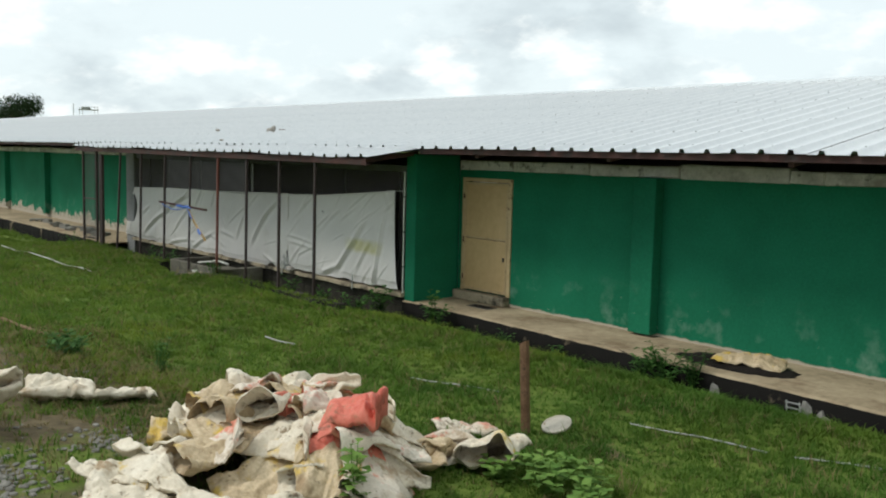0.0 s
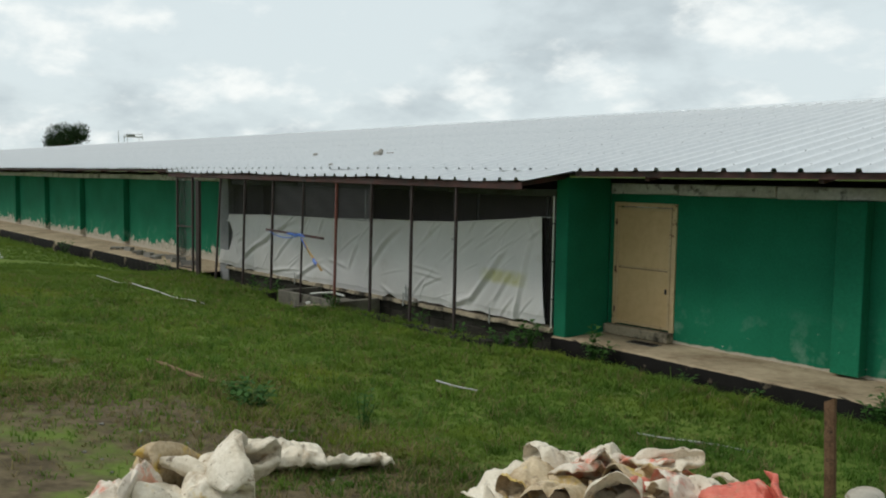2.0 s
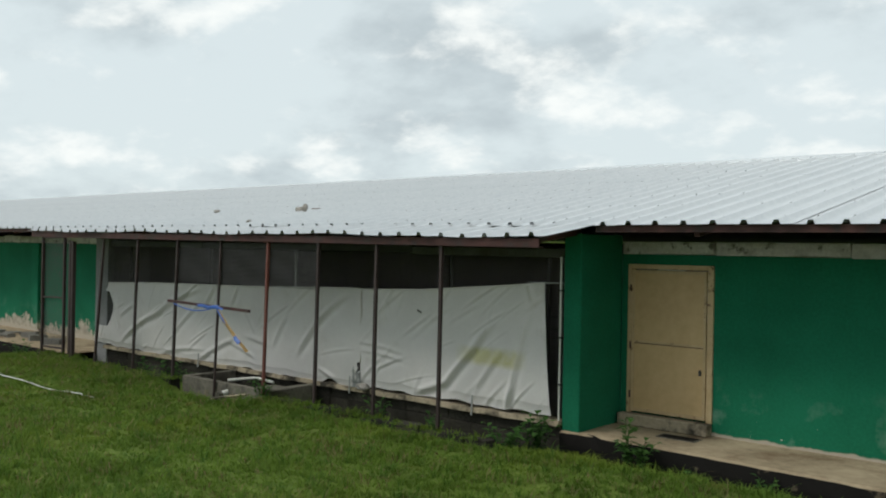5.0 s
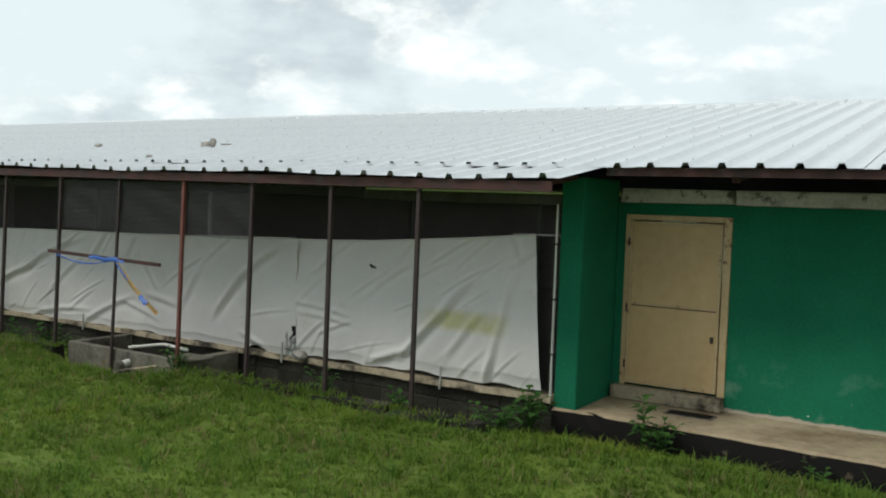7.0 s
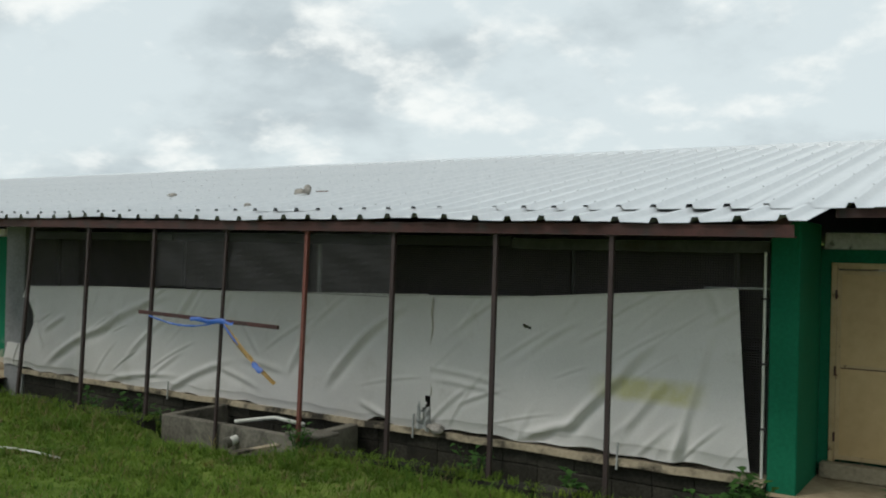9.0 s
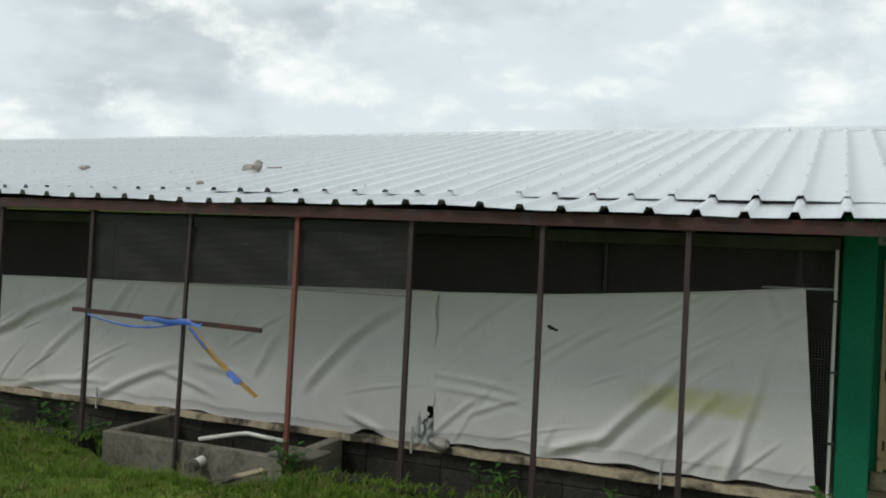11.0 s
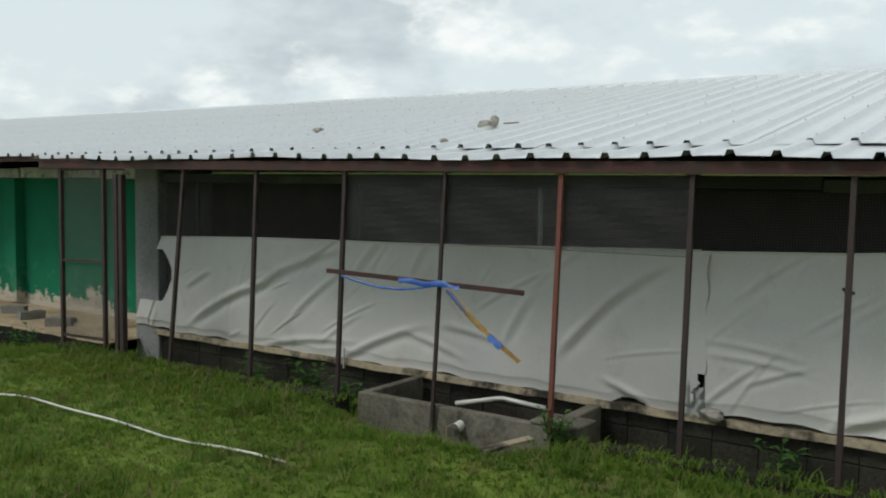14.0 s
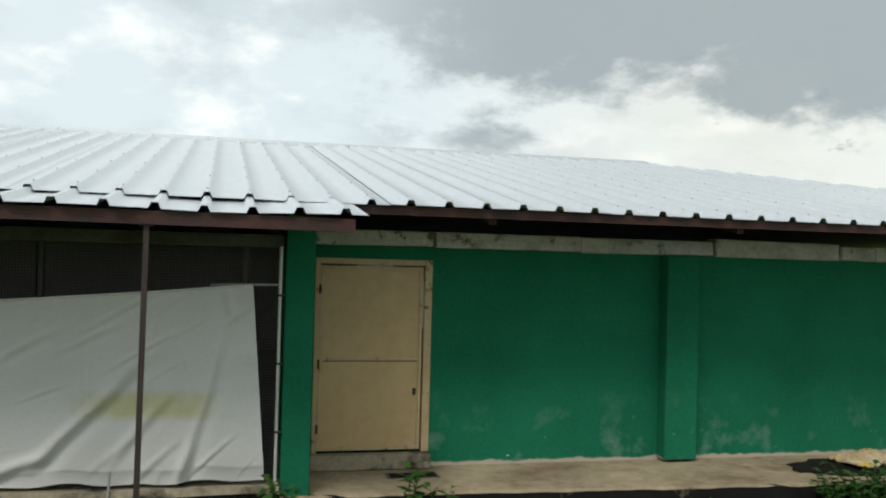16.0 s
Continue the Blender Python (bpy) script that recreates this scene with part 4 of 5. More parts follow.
pts = [(-6.12 + 0.80 * (i / 26) ** 1.0 - 0.05 * math.sin(math.pi * i / 26), -2.235, 1.18 - 0.60 * i / 26) for i in range(27)]
part("yellow_tail", ribbon_bm(pts, 0.034, 1.2, 9), "yellow", strip, "yellow tail of the strip", True)
part("blue_tail", ribbon_bm([(p[0] + 0.012, p[1] - 0.02, p[2]) for p in pts[:10]], 0.016, 2.0, 11), "blue", strip, "", True)
part("blue_knot", ribbon_bm([(p[0], p[1] - 0.02, p[2]) for p in pts[17:22]], 0.036, 1.0, 13), "blue", strip, "", True)

# ---------------------------------------------------------------- curb, tank, pipes by the bay
curb = new("curb")
tagged(curb, "low dark curb of mossy blocks under the posts", "curb", kind="structure")
x = -12.6
while x < -0.62:
    w = min(random.uniform(0.36, 0.44), -0.6 - x)
    if not -7.38 < x + w / 2 < -5.0:
        t = -0.065 + random.uniform(-0.015, 0.012) - (0.05 if random.random() < 0.12 else 0)
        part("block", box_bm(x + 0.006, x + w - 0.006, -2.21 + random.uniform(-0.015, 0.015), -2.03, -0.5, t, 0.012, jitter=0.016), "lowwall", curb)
    x += w
tank = thing("drain_tank", (-6.23, -1.6, -0.45), "shallow open concrete tank with stained sides", "tank")
part("front_wall", box_bm(-7.33, -5.05, -2.09, -1.99, -0.5, 0.005, 0.01, jitter=0.004), "tank", tank)
part("end_wall", box_bm(-7.33, -7.23, -1.988, -1.07, -0.5, 0.0, 0.01, jitter=0.004), "tank", tank)
part("end_wall", box_bm(-5.18, -5.05, -1.988, -1.07, -0.5, 0.0, 0.01, jitter=0.004), "tank", tank)
part("bottom", box_bm(-7.23, -5.18, -1.988, -1.07, -0.55, -0.4), "soil_and_shade", tank)
part("slab", box_bm(-5.28, -4.78, -2.1, -1.75, 0.008, 0.045, 0.01, jitter=0.006), "tank", tank, "loose cover slab")
pipe = thing("drain_pipe", (-6.05, -2.15, -0.12), "short soiled plastic drain pipe with a collar through the tank", "pipe")
part("tube", tube_bm([(-6.05, -2.25, -0.17), (-6.03, -1.9, -0.11)], 0.05, 14), "white", pipe, smooth=True)
part("collar", tube_bm([(-6.05, -2.27, -0.173), (-6.05, -2.19, -0.16)], 0.062, 14), "tank", pipe)
pipe = thing("elbow_pipe", (-5.73, -1.6, 0.03), "white plastic pipe with an elbow lying on the tank", "pipe")
part("tube", tube_bm([(-6.18, -1.98, 0.03), (-5.88, -1.72, 0.07), (-5.81, -1.68, 0.075), (-5.71, -1.68, 0.07), (-5.33, -1.72, 0.06)], 0.022, 10), "white", pipe, smooth=True)
for x, z in ((-8.40, 0.03), (-4.25, 0.05), (-1.78, 0.05)):
    s = thing("stub_pipe", (x, -1.06, z), "thin upright pipe stub at the wall's coping", "pipe", "pipe stubs")
    part("tube", tube_bm([(x, -1.09, -0.05), (x + 0.01, -1.09, z + 0.17)], 0.012, 6), "plaster", s)
board = thing("wooden_board", (-5.18, -2.7, 0.0), "pale weathered plank lying in the grass by the tank", "plank")
part("plank", beam_bm((-5.28, -2.92, -0.06), (-5.08, -2.42, -0.03), 0.10, 0.03), "coping", board)


def lying_pipe(name, pts, r, mat_, label, cat="pipe", lift=0.05):
    P = []
    for (x, y), (x2, y2) in zip(pts, pts[1:]):
        n = max(2, int(math.hypot(x2 - x, y2 - y) / 0.3))
        P += [(x + (x2 - x) * i / n, y + (y2 - y) * i / n) for i in range(n)]
    P.append(pts[-1])
    Q = [(x, y, float(ground_z(x, y)) + lift + 0.005 * math.sin(x * 2)) for x, y in P]
    t = thing(name, Q[len(Q) // 2], label, cat)
    part("tube", tube_bm(Q, r, 8), mat_, t, smooth=True)
    return t


lying_pipe("water_pipe", [(-11.9, -4.35), (-9.2, -4.39), (-8.3, -4.36), (-6.26, -4.22)], 0.011, "white", "long white plastic pipe lying in the grass", lift=0.034)
lying_pipe("water_pipe", [(-26.5, -3.75), (-21.6, -4.4), (-18.4, -5.0), (-16.2, -5.4)], 0.014, "white", "curved white plastic hose lying in the grass", "hose")
lying_pipe("water_pipe", [(4.05, -4.42), (4.6, -4.24), (5.12, -4.1)], 0.009, "plaster", "thin white pipe half hidden in the grass", lift=0.014)
lying_pipe("water_pipe", [(6.6, -3.82), (7.2, -3.58), (7.76, -3.37)], 0.009, "plaster", "thin white pipe half hidden in the grass", lift=0.014)
lying_pipe("water_pipe", [(7.95, -3.28), (8.7, -2.95)], 0.009, "plaster", "thin white pipe half hidden in the grass", lift=0.014)
lying_pipe("stick", [(1.27, -4.64), (2.03, -4.66)], 0.013, "plaster", "short pale stick lying in the grass", "stick")
lying_pipe("branch", [(-0.15, -7.6), (0.5, -7.5), (1.2, -7.37)], 0.024, "wood", "weathered brown branch lying in the grass", "branch", 0.02)

# ---------------------------------------------------------------- stake and lid
stake = thing("wooden_stake", (6.32, -4.94, 0.0), "rough weathered wooden stake driven into the lawn", "stake")
bm = bmesh.new()
rings = []
for i in range(14):
    z = -0.15 + 0.98 * i / 13
    rings.append([bm.verts.new((6.32 - 0.03 * i / 13 + 0.036 * sx * (1 + 0.12 * noise.noise((z * 5, sx, sy))), -4.94 - 0.03 * i / 13 + 0.031 * sy * (1 + 0.15 * noise.noise((z * 4, sy, sx + 3))), z + (0.02 * sx if i == 13 else 0)))
                  for sx, sy in ((-1, -0.8), (0.2, -1), (1, -0.6), (0.9, 0.8), (-0.3, 1), (-1, 0.6))])
for a, b in zip(rings, rings[1:]):
    for k in range(6):
        bm.faces.new((a[k], a[(k + 1) % 6], b[(k + 1) % 6], b[k]))
bm.faces.new(rings[-1])
bmesh.ops.recalc_face_normals(bm, faces=bm.faces)
part("shaft", bm, "stake", stake)
lid = thing("bucket_cover", (6.44, -4.68, 0.02), "round dirty white plastic lid leaning in the grass", "lid")
bm = bmesh.new()
ring_r = ((0.0, 0.012), (0.10, 0.012), (0.118, 0.0), (0.13, 0.014), (0.138, 0.008), (0.138, -0.006), (0.118, -0.01), (0.0, 0.004))
R_ = [[bm.verts.new((r * math.cos(k * math.pi / 14), r * math.sin(k * math.pi / 14), h)) for k in range(28)] for r, h in ring_r[1:-1]]
for a, b in zip(R_, R_[1:]):
    for k in range(28):
        bm.faces.new((a[k], a[(k + 1) % 28], b[(k + 1) % 28], b[k]))
bm.faces.new(R_[0])
bm.faces.new(R_[-1][::-1])
bmesh.ops.recalc_face_normals(bm, faces=bm.faces)
bmesh.ops.transform(bm, matrix=pose(6.44, -4.68, 0.075, 18, -12, 30), verts=bm.verts)
part("disc", bm, "cover", lid, smooth=True)


# ---------------------------------------------------------------- sacks
def ridged(p, octaves=4):
    s, a, f = 0.0, 1.0, 1.0
    for _ in range(octaves):
        s += a * (0.5 - abs(noise.noise(Vector(p) * f)))
        a *= 0.5
        f *= 2.1
    return s


PC, PR, PD = (6.75, -7.60), (0.65, 0.76), (-0.76, 0.65)


def pile_at(a, b):
    return PC[0] + a * PR[0] + b * PD[0], PC[1] + a * PR[1] + b * PD[1]


def pile_h(x, y):
    a = (x - PC[0]) * PR[0] + (y - PC[1]) * PR[1]
    b = (x - PC[0]) * PD[0] + (y - PC[1]) * PD[1]
    return 0.22 * math.exp(-((a + 0.02) / 0.66) ** 6 - ((b - 0.34) / 0.70) ** 6) + 0.08 * math.exp(-(a / 1.0) ** 4 - ((b - 0.25) / 0.95) ** 4)


def wave_sum(x, y, f, r_, k=5):
    """Smooth random field from a few sine waves."""
    s = np.zeros_like(x)
    for _ in range(k):
        a, ph = r_.uniform(0, 2 * math.pi), r_.uniform(0, 6.28)
        s += np.sin(f * r_.uniform(0.6, 1.5) * (math.cos(a) * x + math.sin(a) * y) + ph)
    return s / k ** 0.5


def creased(x, y, r_, f=17.0, k=8):
    """Flat facets between sharp fold lines, as in crumpled sheet: triangle waves on warped lines."""
    wx, wy = x + 0.035 * wave_sum(x, y, 11.0, r_), y + 0.035 * wave_sum(x, y, 11.0, r_)
    s, amp = np.zeros_like(x), 1.0
    for _ in range(k):
        a, ph = r_.uniform(0, 2 * math.pi), r_.uniform(0, 6.28)
        t = f * (math.cos(a) * wx + math.sin(a) * wy) + ph
        s += amp * (2 / math.pi) * np.arcsin(np.sin(t)) * (0.5 + 0.5 * np.sin(0.6 * t + 1.7 * wave_sum(x, y, 4.0, r_, 2)))
        f, amp = f * 1.33, amp * 0.72
    return s


def sack(cx, cy, lift, yaw, L, W, full, mat_, seed, label, drape=True, crumple=0.034, tilt=0.0, n=72, m=56, group="old feed sacks", floor_z=None, folded=True, mouth=0.0):
    """An empty or part-filled woven sack: two layers joined at the hem, one end folded over, creased all through."""
    r_ = random.Random(seed)
    c, s = math.cos(radians(yaw)), math.sin(radians(yaw))
    base = Vector((cx, cy, float(ground_z(cx, cy)) if floor_z is None else floor_z))
    h0 = pile_h(cx, cy) if drape else 0.0
    fold, slant, roll = r_.uniform(0.2, 0.75), r_.uniform(-0.5, 0.5), r_.uniform(-0.3, 0.3) if folded else 0.0
    u, v = np.meshgrid(np.linspace(-1, 1, n), np.linspace(-1, 1, m))
    px, py = u * L / 2, v * W / 2
    dx, dy = 0.035 * wave_sum(px, py, 9.0, r_), 0.035 * wave_sum(px, py, 9.0, r_)
    wrinkle = crumple * creased(px, py, r_) + 0.03 * wave_sum(px, py, 7.0, r_) + 0.2 * crumple * creased(px, py, r_, 48.0, 5)
    gape = np.clip((u + 0.3) / 1.3, 0, 1) ** 1.5 * np.maximum(0, 1 - v ** 2) ** 0.5 * mouth
    gape = gape * (1 + 0.35 * wave_sum(py, py, 13.0, r_, 3))
    body = np.maximum(0, (1 - u ** 4) * (1 - v ** 4)) ** 0.6
    f = (fold + slant * v) * L / 2 + 0.03 * wave_sum(py, py, 8.0, r_)
    over = np.where(folded, np.maximum(px - f, 0), 0)
    qx = np.where(over > 0, f - 0.8 * over, px) + dx
    qy = py + dy
    wx, wy = cx + qx * c - qy * s, cy + qx * s + qy * c
    g = ground_z(wx, wy) if floor_z is None else np.full_like(wx, floor_z)
    h = g + 0.035 + lift + tilt * qy + roll * qx
    if drape:
        h = h + h0 + 0.6 * (np.vectorize(pile_h)(wx, wy) - h0)
    V = []
    for side in (1, -1):
        z = wrinkle + side * (full * (0.5 if side < 0 else 1.0) * body + 0.004)
        z = z + (gape if side > 0 else -0.15 * gape)
        z = np.where(over > 0, 0.03 + full + 0.7 * np.minimum(over, 0.06) - 0.2 * np.maximum(0, over - 0.06) + 0.8 * z, z)
        V.append(np.stack([wx - base.x, wy - base.y, np.maximum(h + z, g + 0.012 + (0.006 if side > 0 else 0)) - base.z], -1).reshape(-1, 3))
    F = [grid_faces(n, m), grid_faces(n, m)[:, ::-1] + n * m]
    rim = [i for i in range(n)] + [j * n + n - 1 for j in range(1, m)] + [(m - 1) * n + i for i in range(n - 2, -1, -1)] + [j * n for j in range(m - 2, 0, -1)]
    F.append(np.array([(b, a, a + n * m, b + n * m) for a, b in zip(rim, rim[1:] + rim[:1]) if not (mouth and a % n == n - 1 and b % n == n - 1)]))
    o = np_mesh("feed_sack", np.concatenate(V), np.concatenate(F), mat_, False)
    o.location = base
    return tagged(o, label, "sack", group)


PILE = [  # a, b, lift, yaw, length, width, fullness, material
    (-0.10, 0.10, 0.00, 40, 0.95, 0.70, 0.05, "sack_tan"), (-0.55, 0.15, 0.02, 70, 0.85, 0.60, 0.05, "sack_white"), (0.35, 0.15, 0.02, 20, 0.85, 0.60, 0.05, "sack_tan"),
    (-0.35, -0.35, 0.00, 35, 0.75, 0.50, 0.06, "sack_tan"), (0.15, -0.42, 0.00, 60, 0.80, 0.55, 0.05, "sack_pink"), (-0.75, -0.45, 0.02, 48, 0.78, 0.50, 0.04, "sack_white"),
    (-0.62, 0.30, 0.06, 15, 0.70, 0.45, 0.04, "sack_white"), (-0.15, 0.28, 0.09, 55, 0.80, 0.42, 0.05, "sack_white"), (0.02, -0.05, 0.08, 110, 0.62, 0.40, 0.06, "sack_tan"),
    (0.44, -0.42, 0.24, 30, 0.44, 0.38, 0.15, "sack_red"), (0.42, -0.25, 0.03, 150, 0.62, 0.30, 0.05, "sack_red"), (0.10, -0.30, 0.07, 130, 0.60, 0.42, 0.05, "sack_white"),
    (0.62, -0.12, 0.02, 40, 0.60, 0.45, 0.05, "sack_pink"), (0.75, 0.20, 0.03, 95, 0.75, 0.40, 0.05, "sack_white"), (0.60, -0.62, 0.00, 20, 0.70, 0.42, 0.05, "sack_pink"),
    (-0.10, -0.68, 0.00, 75, 0.70, 0.40, 0.05, "sack_tan"), (-0.70, -0.85, 0.02, 50, 0.95, 0.50, 0.05, "sack_white"), (-0.98, -0.72, 0.02, 20, 0.52, 0.40, 0.05, "sack_white"),
    (-1.02, -0.95, 0.00, 60, 0.36, 0.20, 0.03, "sack_pink"), (1.02, 0.38, 0.00, 50, 0.75, 0.22, 0.03, "sack_pink"), (-0.42, -0.12, 0.06, 100, 0.60, 0.42, 0.07, "sack_tan"),
    (-0.02, -0.15, 0.09, 20, 0.34, 0.22, 0.05, "sack_red"), (-0.85, 0.05, 0.03, 120, 0.55, 0.42, 0.05, "sack_tan"), (-0.50, 0.02, 0.10, 30, 0.55, 0.36, 0.05, "sack_tan"),
    (0.55, 0.30, 0.08, 10, 0.50, 0.36, 0.05, "sack_white"), (0.48, -0.42, 0.05, 100, 0.50, 0.34, 0.05, "sack_white"), (-0.25, 0.12, 0.13, 70, 0.55, 0.35, 0.05, "sack_pink"),
    (0.0, -0.5, 0.05, 15, 0.5, 0.36, 0.05, "sack_white"), (-0.5, -0.6, 0.05, 140, 0.5, 0.32, 0.04, "sack_tan"), (0.3, -0.75, 0.02, 85, 0.5, 0.34, 0.05, "sack_tan"), (0.12, 0.35, 0.10, 150, 0.55, 0.35, 0.05, "sack_pink"), (-0.30, -1.05, 0.0, 120, 0.6, 0.4, 0.04, "sack_white"),
    (-0.40, 0.30, 0.12, 25, 0.42, 0.30, 0.05, "sack_white"), (0.18, 0.20, 0.15, 65, 0.40, 0.30, 0.05, "sack_white"), (-0.20, -0.22, 0.12, 150, 0.42, 0.28, 0.06, "sack_white"), (0.05, -0.12, 0.14, 80, 0.36, 0.26, 0.05, "sack_tan"),
    (-0.60, -0.25, 0.06, 10, 0.46, 0.34, 0.05, "sack_white"), (0.30, -0.50, 0.07, 45, 0.42, 0.30, 0.05, "sack_red"), (-0.35, -0.55, 0.06, 100, 0.42, 0.30, 0.05, "sack_pink"), (0.22, -0.22, 0.12, 110, 0.38, 0.30, 0.05, "sack_pink"),
    (0.70, -0.40, 0.04, 70, 0.46, 0.30, 0.05, "sack_white"), (0.92, 0.10, 0.03, 140, 0.44, 0.30, 0.05, "sack_tan"), (-0.72, 0.02, 0.09, 60, 0.40, 0.30, 0.05, "sack_white"), (0.12, -0.85, 0.03, 130, 0.46, 0.32, 0.05, "sack_white"),
]
LAB = {"sack_white": "crumpled dirty white woven feed sack on the heap", "sack_tan": "crumpled soiled tan feed sack on the heap",
       "sack_red": "faded red plastic sack crumpled on the heap", "sack_pink": "white feed sack with faded red print on the heap"}
MOUTHS = {3: 0.14, 6: 0.10, 8: 0.13, 20: 0.15, 22: 0.14, 23: 0.12, 12: 0.10, 14: 0.08, 25: 0.12, 28: 0.10, 29: 0.1, 32: 0.12, 34: 0.13, 36: 0.12, 39: 0.12, 42: 0.11}
for i, (a, b, lift, yaw, L, W, full, m_) in enumerate(PILE):
    x, y = pile_at(0.95 * a, 1.1 * b + 0.36)
    gap = MOUTHS.get(i, 0.0)
    sack(x, y, lift, -85 + 40 * math.sin(i * 1.9) if gap else yaw + 10, 0.88 * L, 0.92 * W, 0.55 * full, m_, i + 101, LAB[m_], tilt=(0.1 if m_ == "sack_red" else 0.35) * math.sin(i * 2.1),
         folded=not gap, mouth=gap, crumple=0.034)
sack(7.02, -6.02, 0.10, -60, 0.54, 0.48, 0.07, "sack_white", 204, "dirty white feed sack lying with its mouth open", False, 0.03, 0.2, folded=False, mouth=0.12)
sack(6.85, -6.42, 0.02, 30, 0.50, 0.34, 0.04, "sack_tan", 205, "crumpled tan feed sack beside the heap", False, 0.03)
sack(6.12, -5.50, 0.03, 66, 0.52, 0.20, 0.03, "sack_pink", 206, "white feed sack with faded red print beside the heap", False, 0.03, folded=False)
# fuller sacks and a flat one further off
sack(4.66, -9.50, 0.03, 20, 0.50, 0.36, 0.09, "sack_pink", 41, "half-full white sack with red print on the grass", False)
sack(4.78, -9.24, 0.04, 75, 0.52, 0.40, 0.11, "sack_white", 42, "half-full dirty white sack slumped on the grass", False)
sack(4.86, -9.02, 0.08, 60, 0.56, 0.46, 0.17, "sack_white", 47, "half-full dirty white sack slumped on the grass", False, tilt=0.25)
sack(4.78, -8.88, 0.24, 100, 0.40, 0.32, 0.06, "sack_white", 48, "empty white sack thrown over fuller ones", False, tilt=-0.3)
sack(4.52, -9.18, 0.07, 30, 0.48, 0.34, 0.09, "sack_tan", 43, "soiled tan sack slumped on the grass", False)
sack(3.92, -8.16, 0.05, 72, 0.52, 0.34, 0.08, "sack_white", 44, "flat white sack half hidden in the grass", False, folded=False)
sack(4.12, -7.68, 0.03, 74, 0.58, 0.26, 0.05, "sack_white", 45, "flat white sack half hidden in the grass", False, folded=False)
sack(5.98, -0.62, 0.01, 12, 0.85, 0.42, 0.05, "sack_tan", 52, "folded pale sack lying on the walkway", False, 0.025, floor_z=-0.03, folded=False)
bm = bmesh.new()
bmesh.ops.create_grid(bm, x_segments=30, y_segments=12, size=0.5)
for v in bm.verts:
    a, b = v.co.x * 2, v.co.y * 2
    e = max(0.0, 1 - (a * a + b * b) * (1 + 0.5 * noise.noise((a * 2, b * 2, 1))))
    v.co = Vector((5.80 + a * 0.80, -0.62 + b * 0.42, -0.05 + 0.055 * e + 0.02 * e * noise.noise((a * 9, b * 9, 2)) - (0.03 if e == 0 else 0)))
soil = thing("soil_heap", (5.80, -0.62, -0.05), "thin heap of dark wet soil on the walkway", "soil")
part("mound", bm, "soil_and_shade", soil, smooth=True)

# ---------------------------------------------------------------- rubble
ICO = bmesh.new()
bmesh.ops.create_icosphere(ICO, subdivisions=2, radius=1.0)


def rock(name, p, size, label, cat, mat_, seed, flat=0.7, group=""):
    bm = ICO.copy()
    for v in bm.verts:
        d = v.co.copy()
        v.co = Vector((d.x * size[0], d.y * size[1], d.z * size[2])) * (1 + 0.45 * noise.noise(d * 1.6 + Vector((seed, 0, 0))) + 0.15 * noise.noise(d * 5 + Vector((0, seed, 0))))
    o = bm_object(name, bm, mat_)
    o.location = p
    return tagged(o, label, cat, group)


rock("stone", (-7.44, 0.47, roof_z(0.47) + 0.07), (0.12, 0.065, 0.05), "rough pale stone lying on the white roof", "stone", "stone", 3)
rock("stone", (-7.32, 0.50, roof_z(0.50) + 0.10), (0.06, 0.055, 0.07), "rough pale stone lying on the white roof", "stone", "stone", 8)
twig = thing("stick", (-7.1, 0.62, roof_z(0.62) + 0.06), "short dark stick lying on the white roof", "stick")
part("shaft", tube_bm([(-7.26, 0.62, roof_z(0.62) + 0.055), (-7.06, 0.66, roof_z(0.66) + 0.055)], 0.008, 6), "stake", twig)
rock("stone", (-10.45, 0.66, roof_z(0.66) + 0.05), (0.09, 0.05, 0.035), "small stone lying on the white roof", "stone", "stone", 5)
rock("stone", (-7.05, -0.98, roof_z(-0.98) + 0.055), (0.05, 0.05, 0.03), "small stone lying on the white roof", "stone", "stone", 6)


def loose_block(x, y, z, yaw, tip, label="grey hollow concrete block lying on the walkway"):
    t = thing("concrete_block", (x, y, z), label, "block", "loose blocks on the walkway")
    M = pose(x, y, z + 0.10, tip, 0, yaw)
    bm = bmesh.new()
    for b in ((-0.2, 0.2, -0.075, -0.045), (-0.2, 0.2, 0.045, 0.075), (-0.2, -0.165, -0.045, 0.045), (-0.018, 0.018, -0.045, 0.045), (0.165, 0.2, -0.045, 0.045)):
        box_bm(b[0], b[1], b[2], b[3], -0.1, 0.1, bm=bm)
    for v in bm.verts:
        v.co += Vector([random.uniform(-0.006, 0.006) for _ in range(3)])
    bmesh.ops.transform(bm, matrix=M, verts=bm.verts)
    part("shell", bm, "block", t)
    return t


for x, y, yaw, tip in ((-18.6, -0.55, 20, 90), (-18.1, -0.7, -30, 0), (-17.3, -0.72, 10, 0), (-17.0, -0.5, 60, 90), (-16.6, -0.78, 0, 90), (-16.1, -0.45, 30, 0), (-15.3, -0.62, 80, 0), (-14.6, -0.5, 15, 90), (-14.3, -0.75, 40, 0), (-19.6, -0.5, 10, 0), (-20.4, -0.6, 50, 90)):
    loose_block(x, y - 0.35, -0.195 if tip == 0 else -0.22, yaw, tip)
rv, rf = [], []
ico_v = np.array([tuple(v.co) for v in ICO.verts])
ico_f = np.array([[v.index for v in f.verts] for f in ICO.faces])
rs = np.random.RandomState(7)


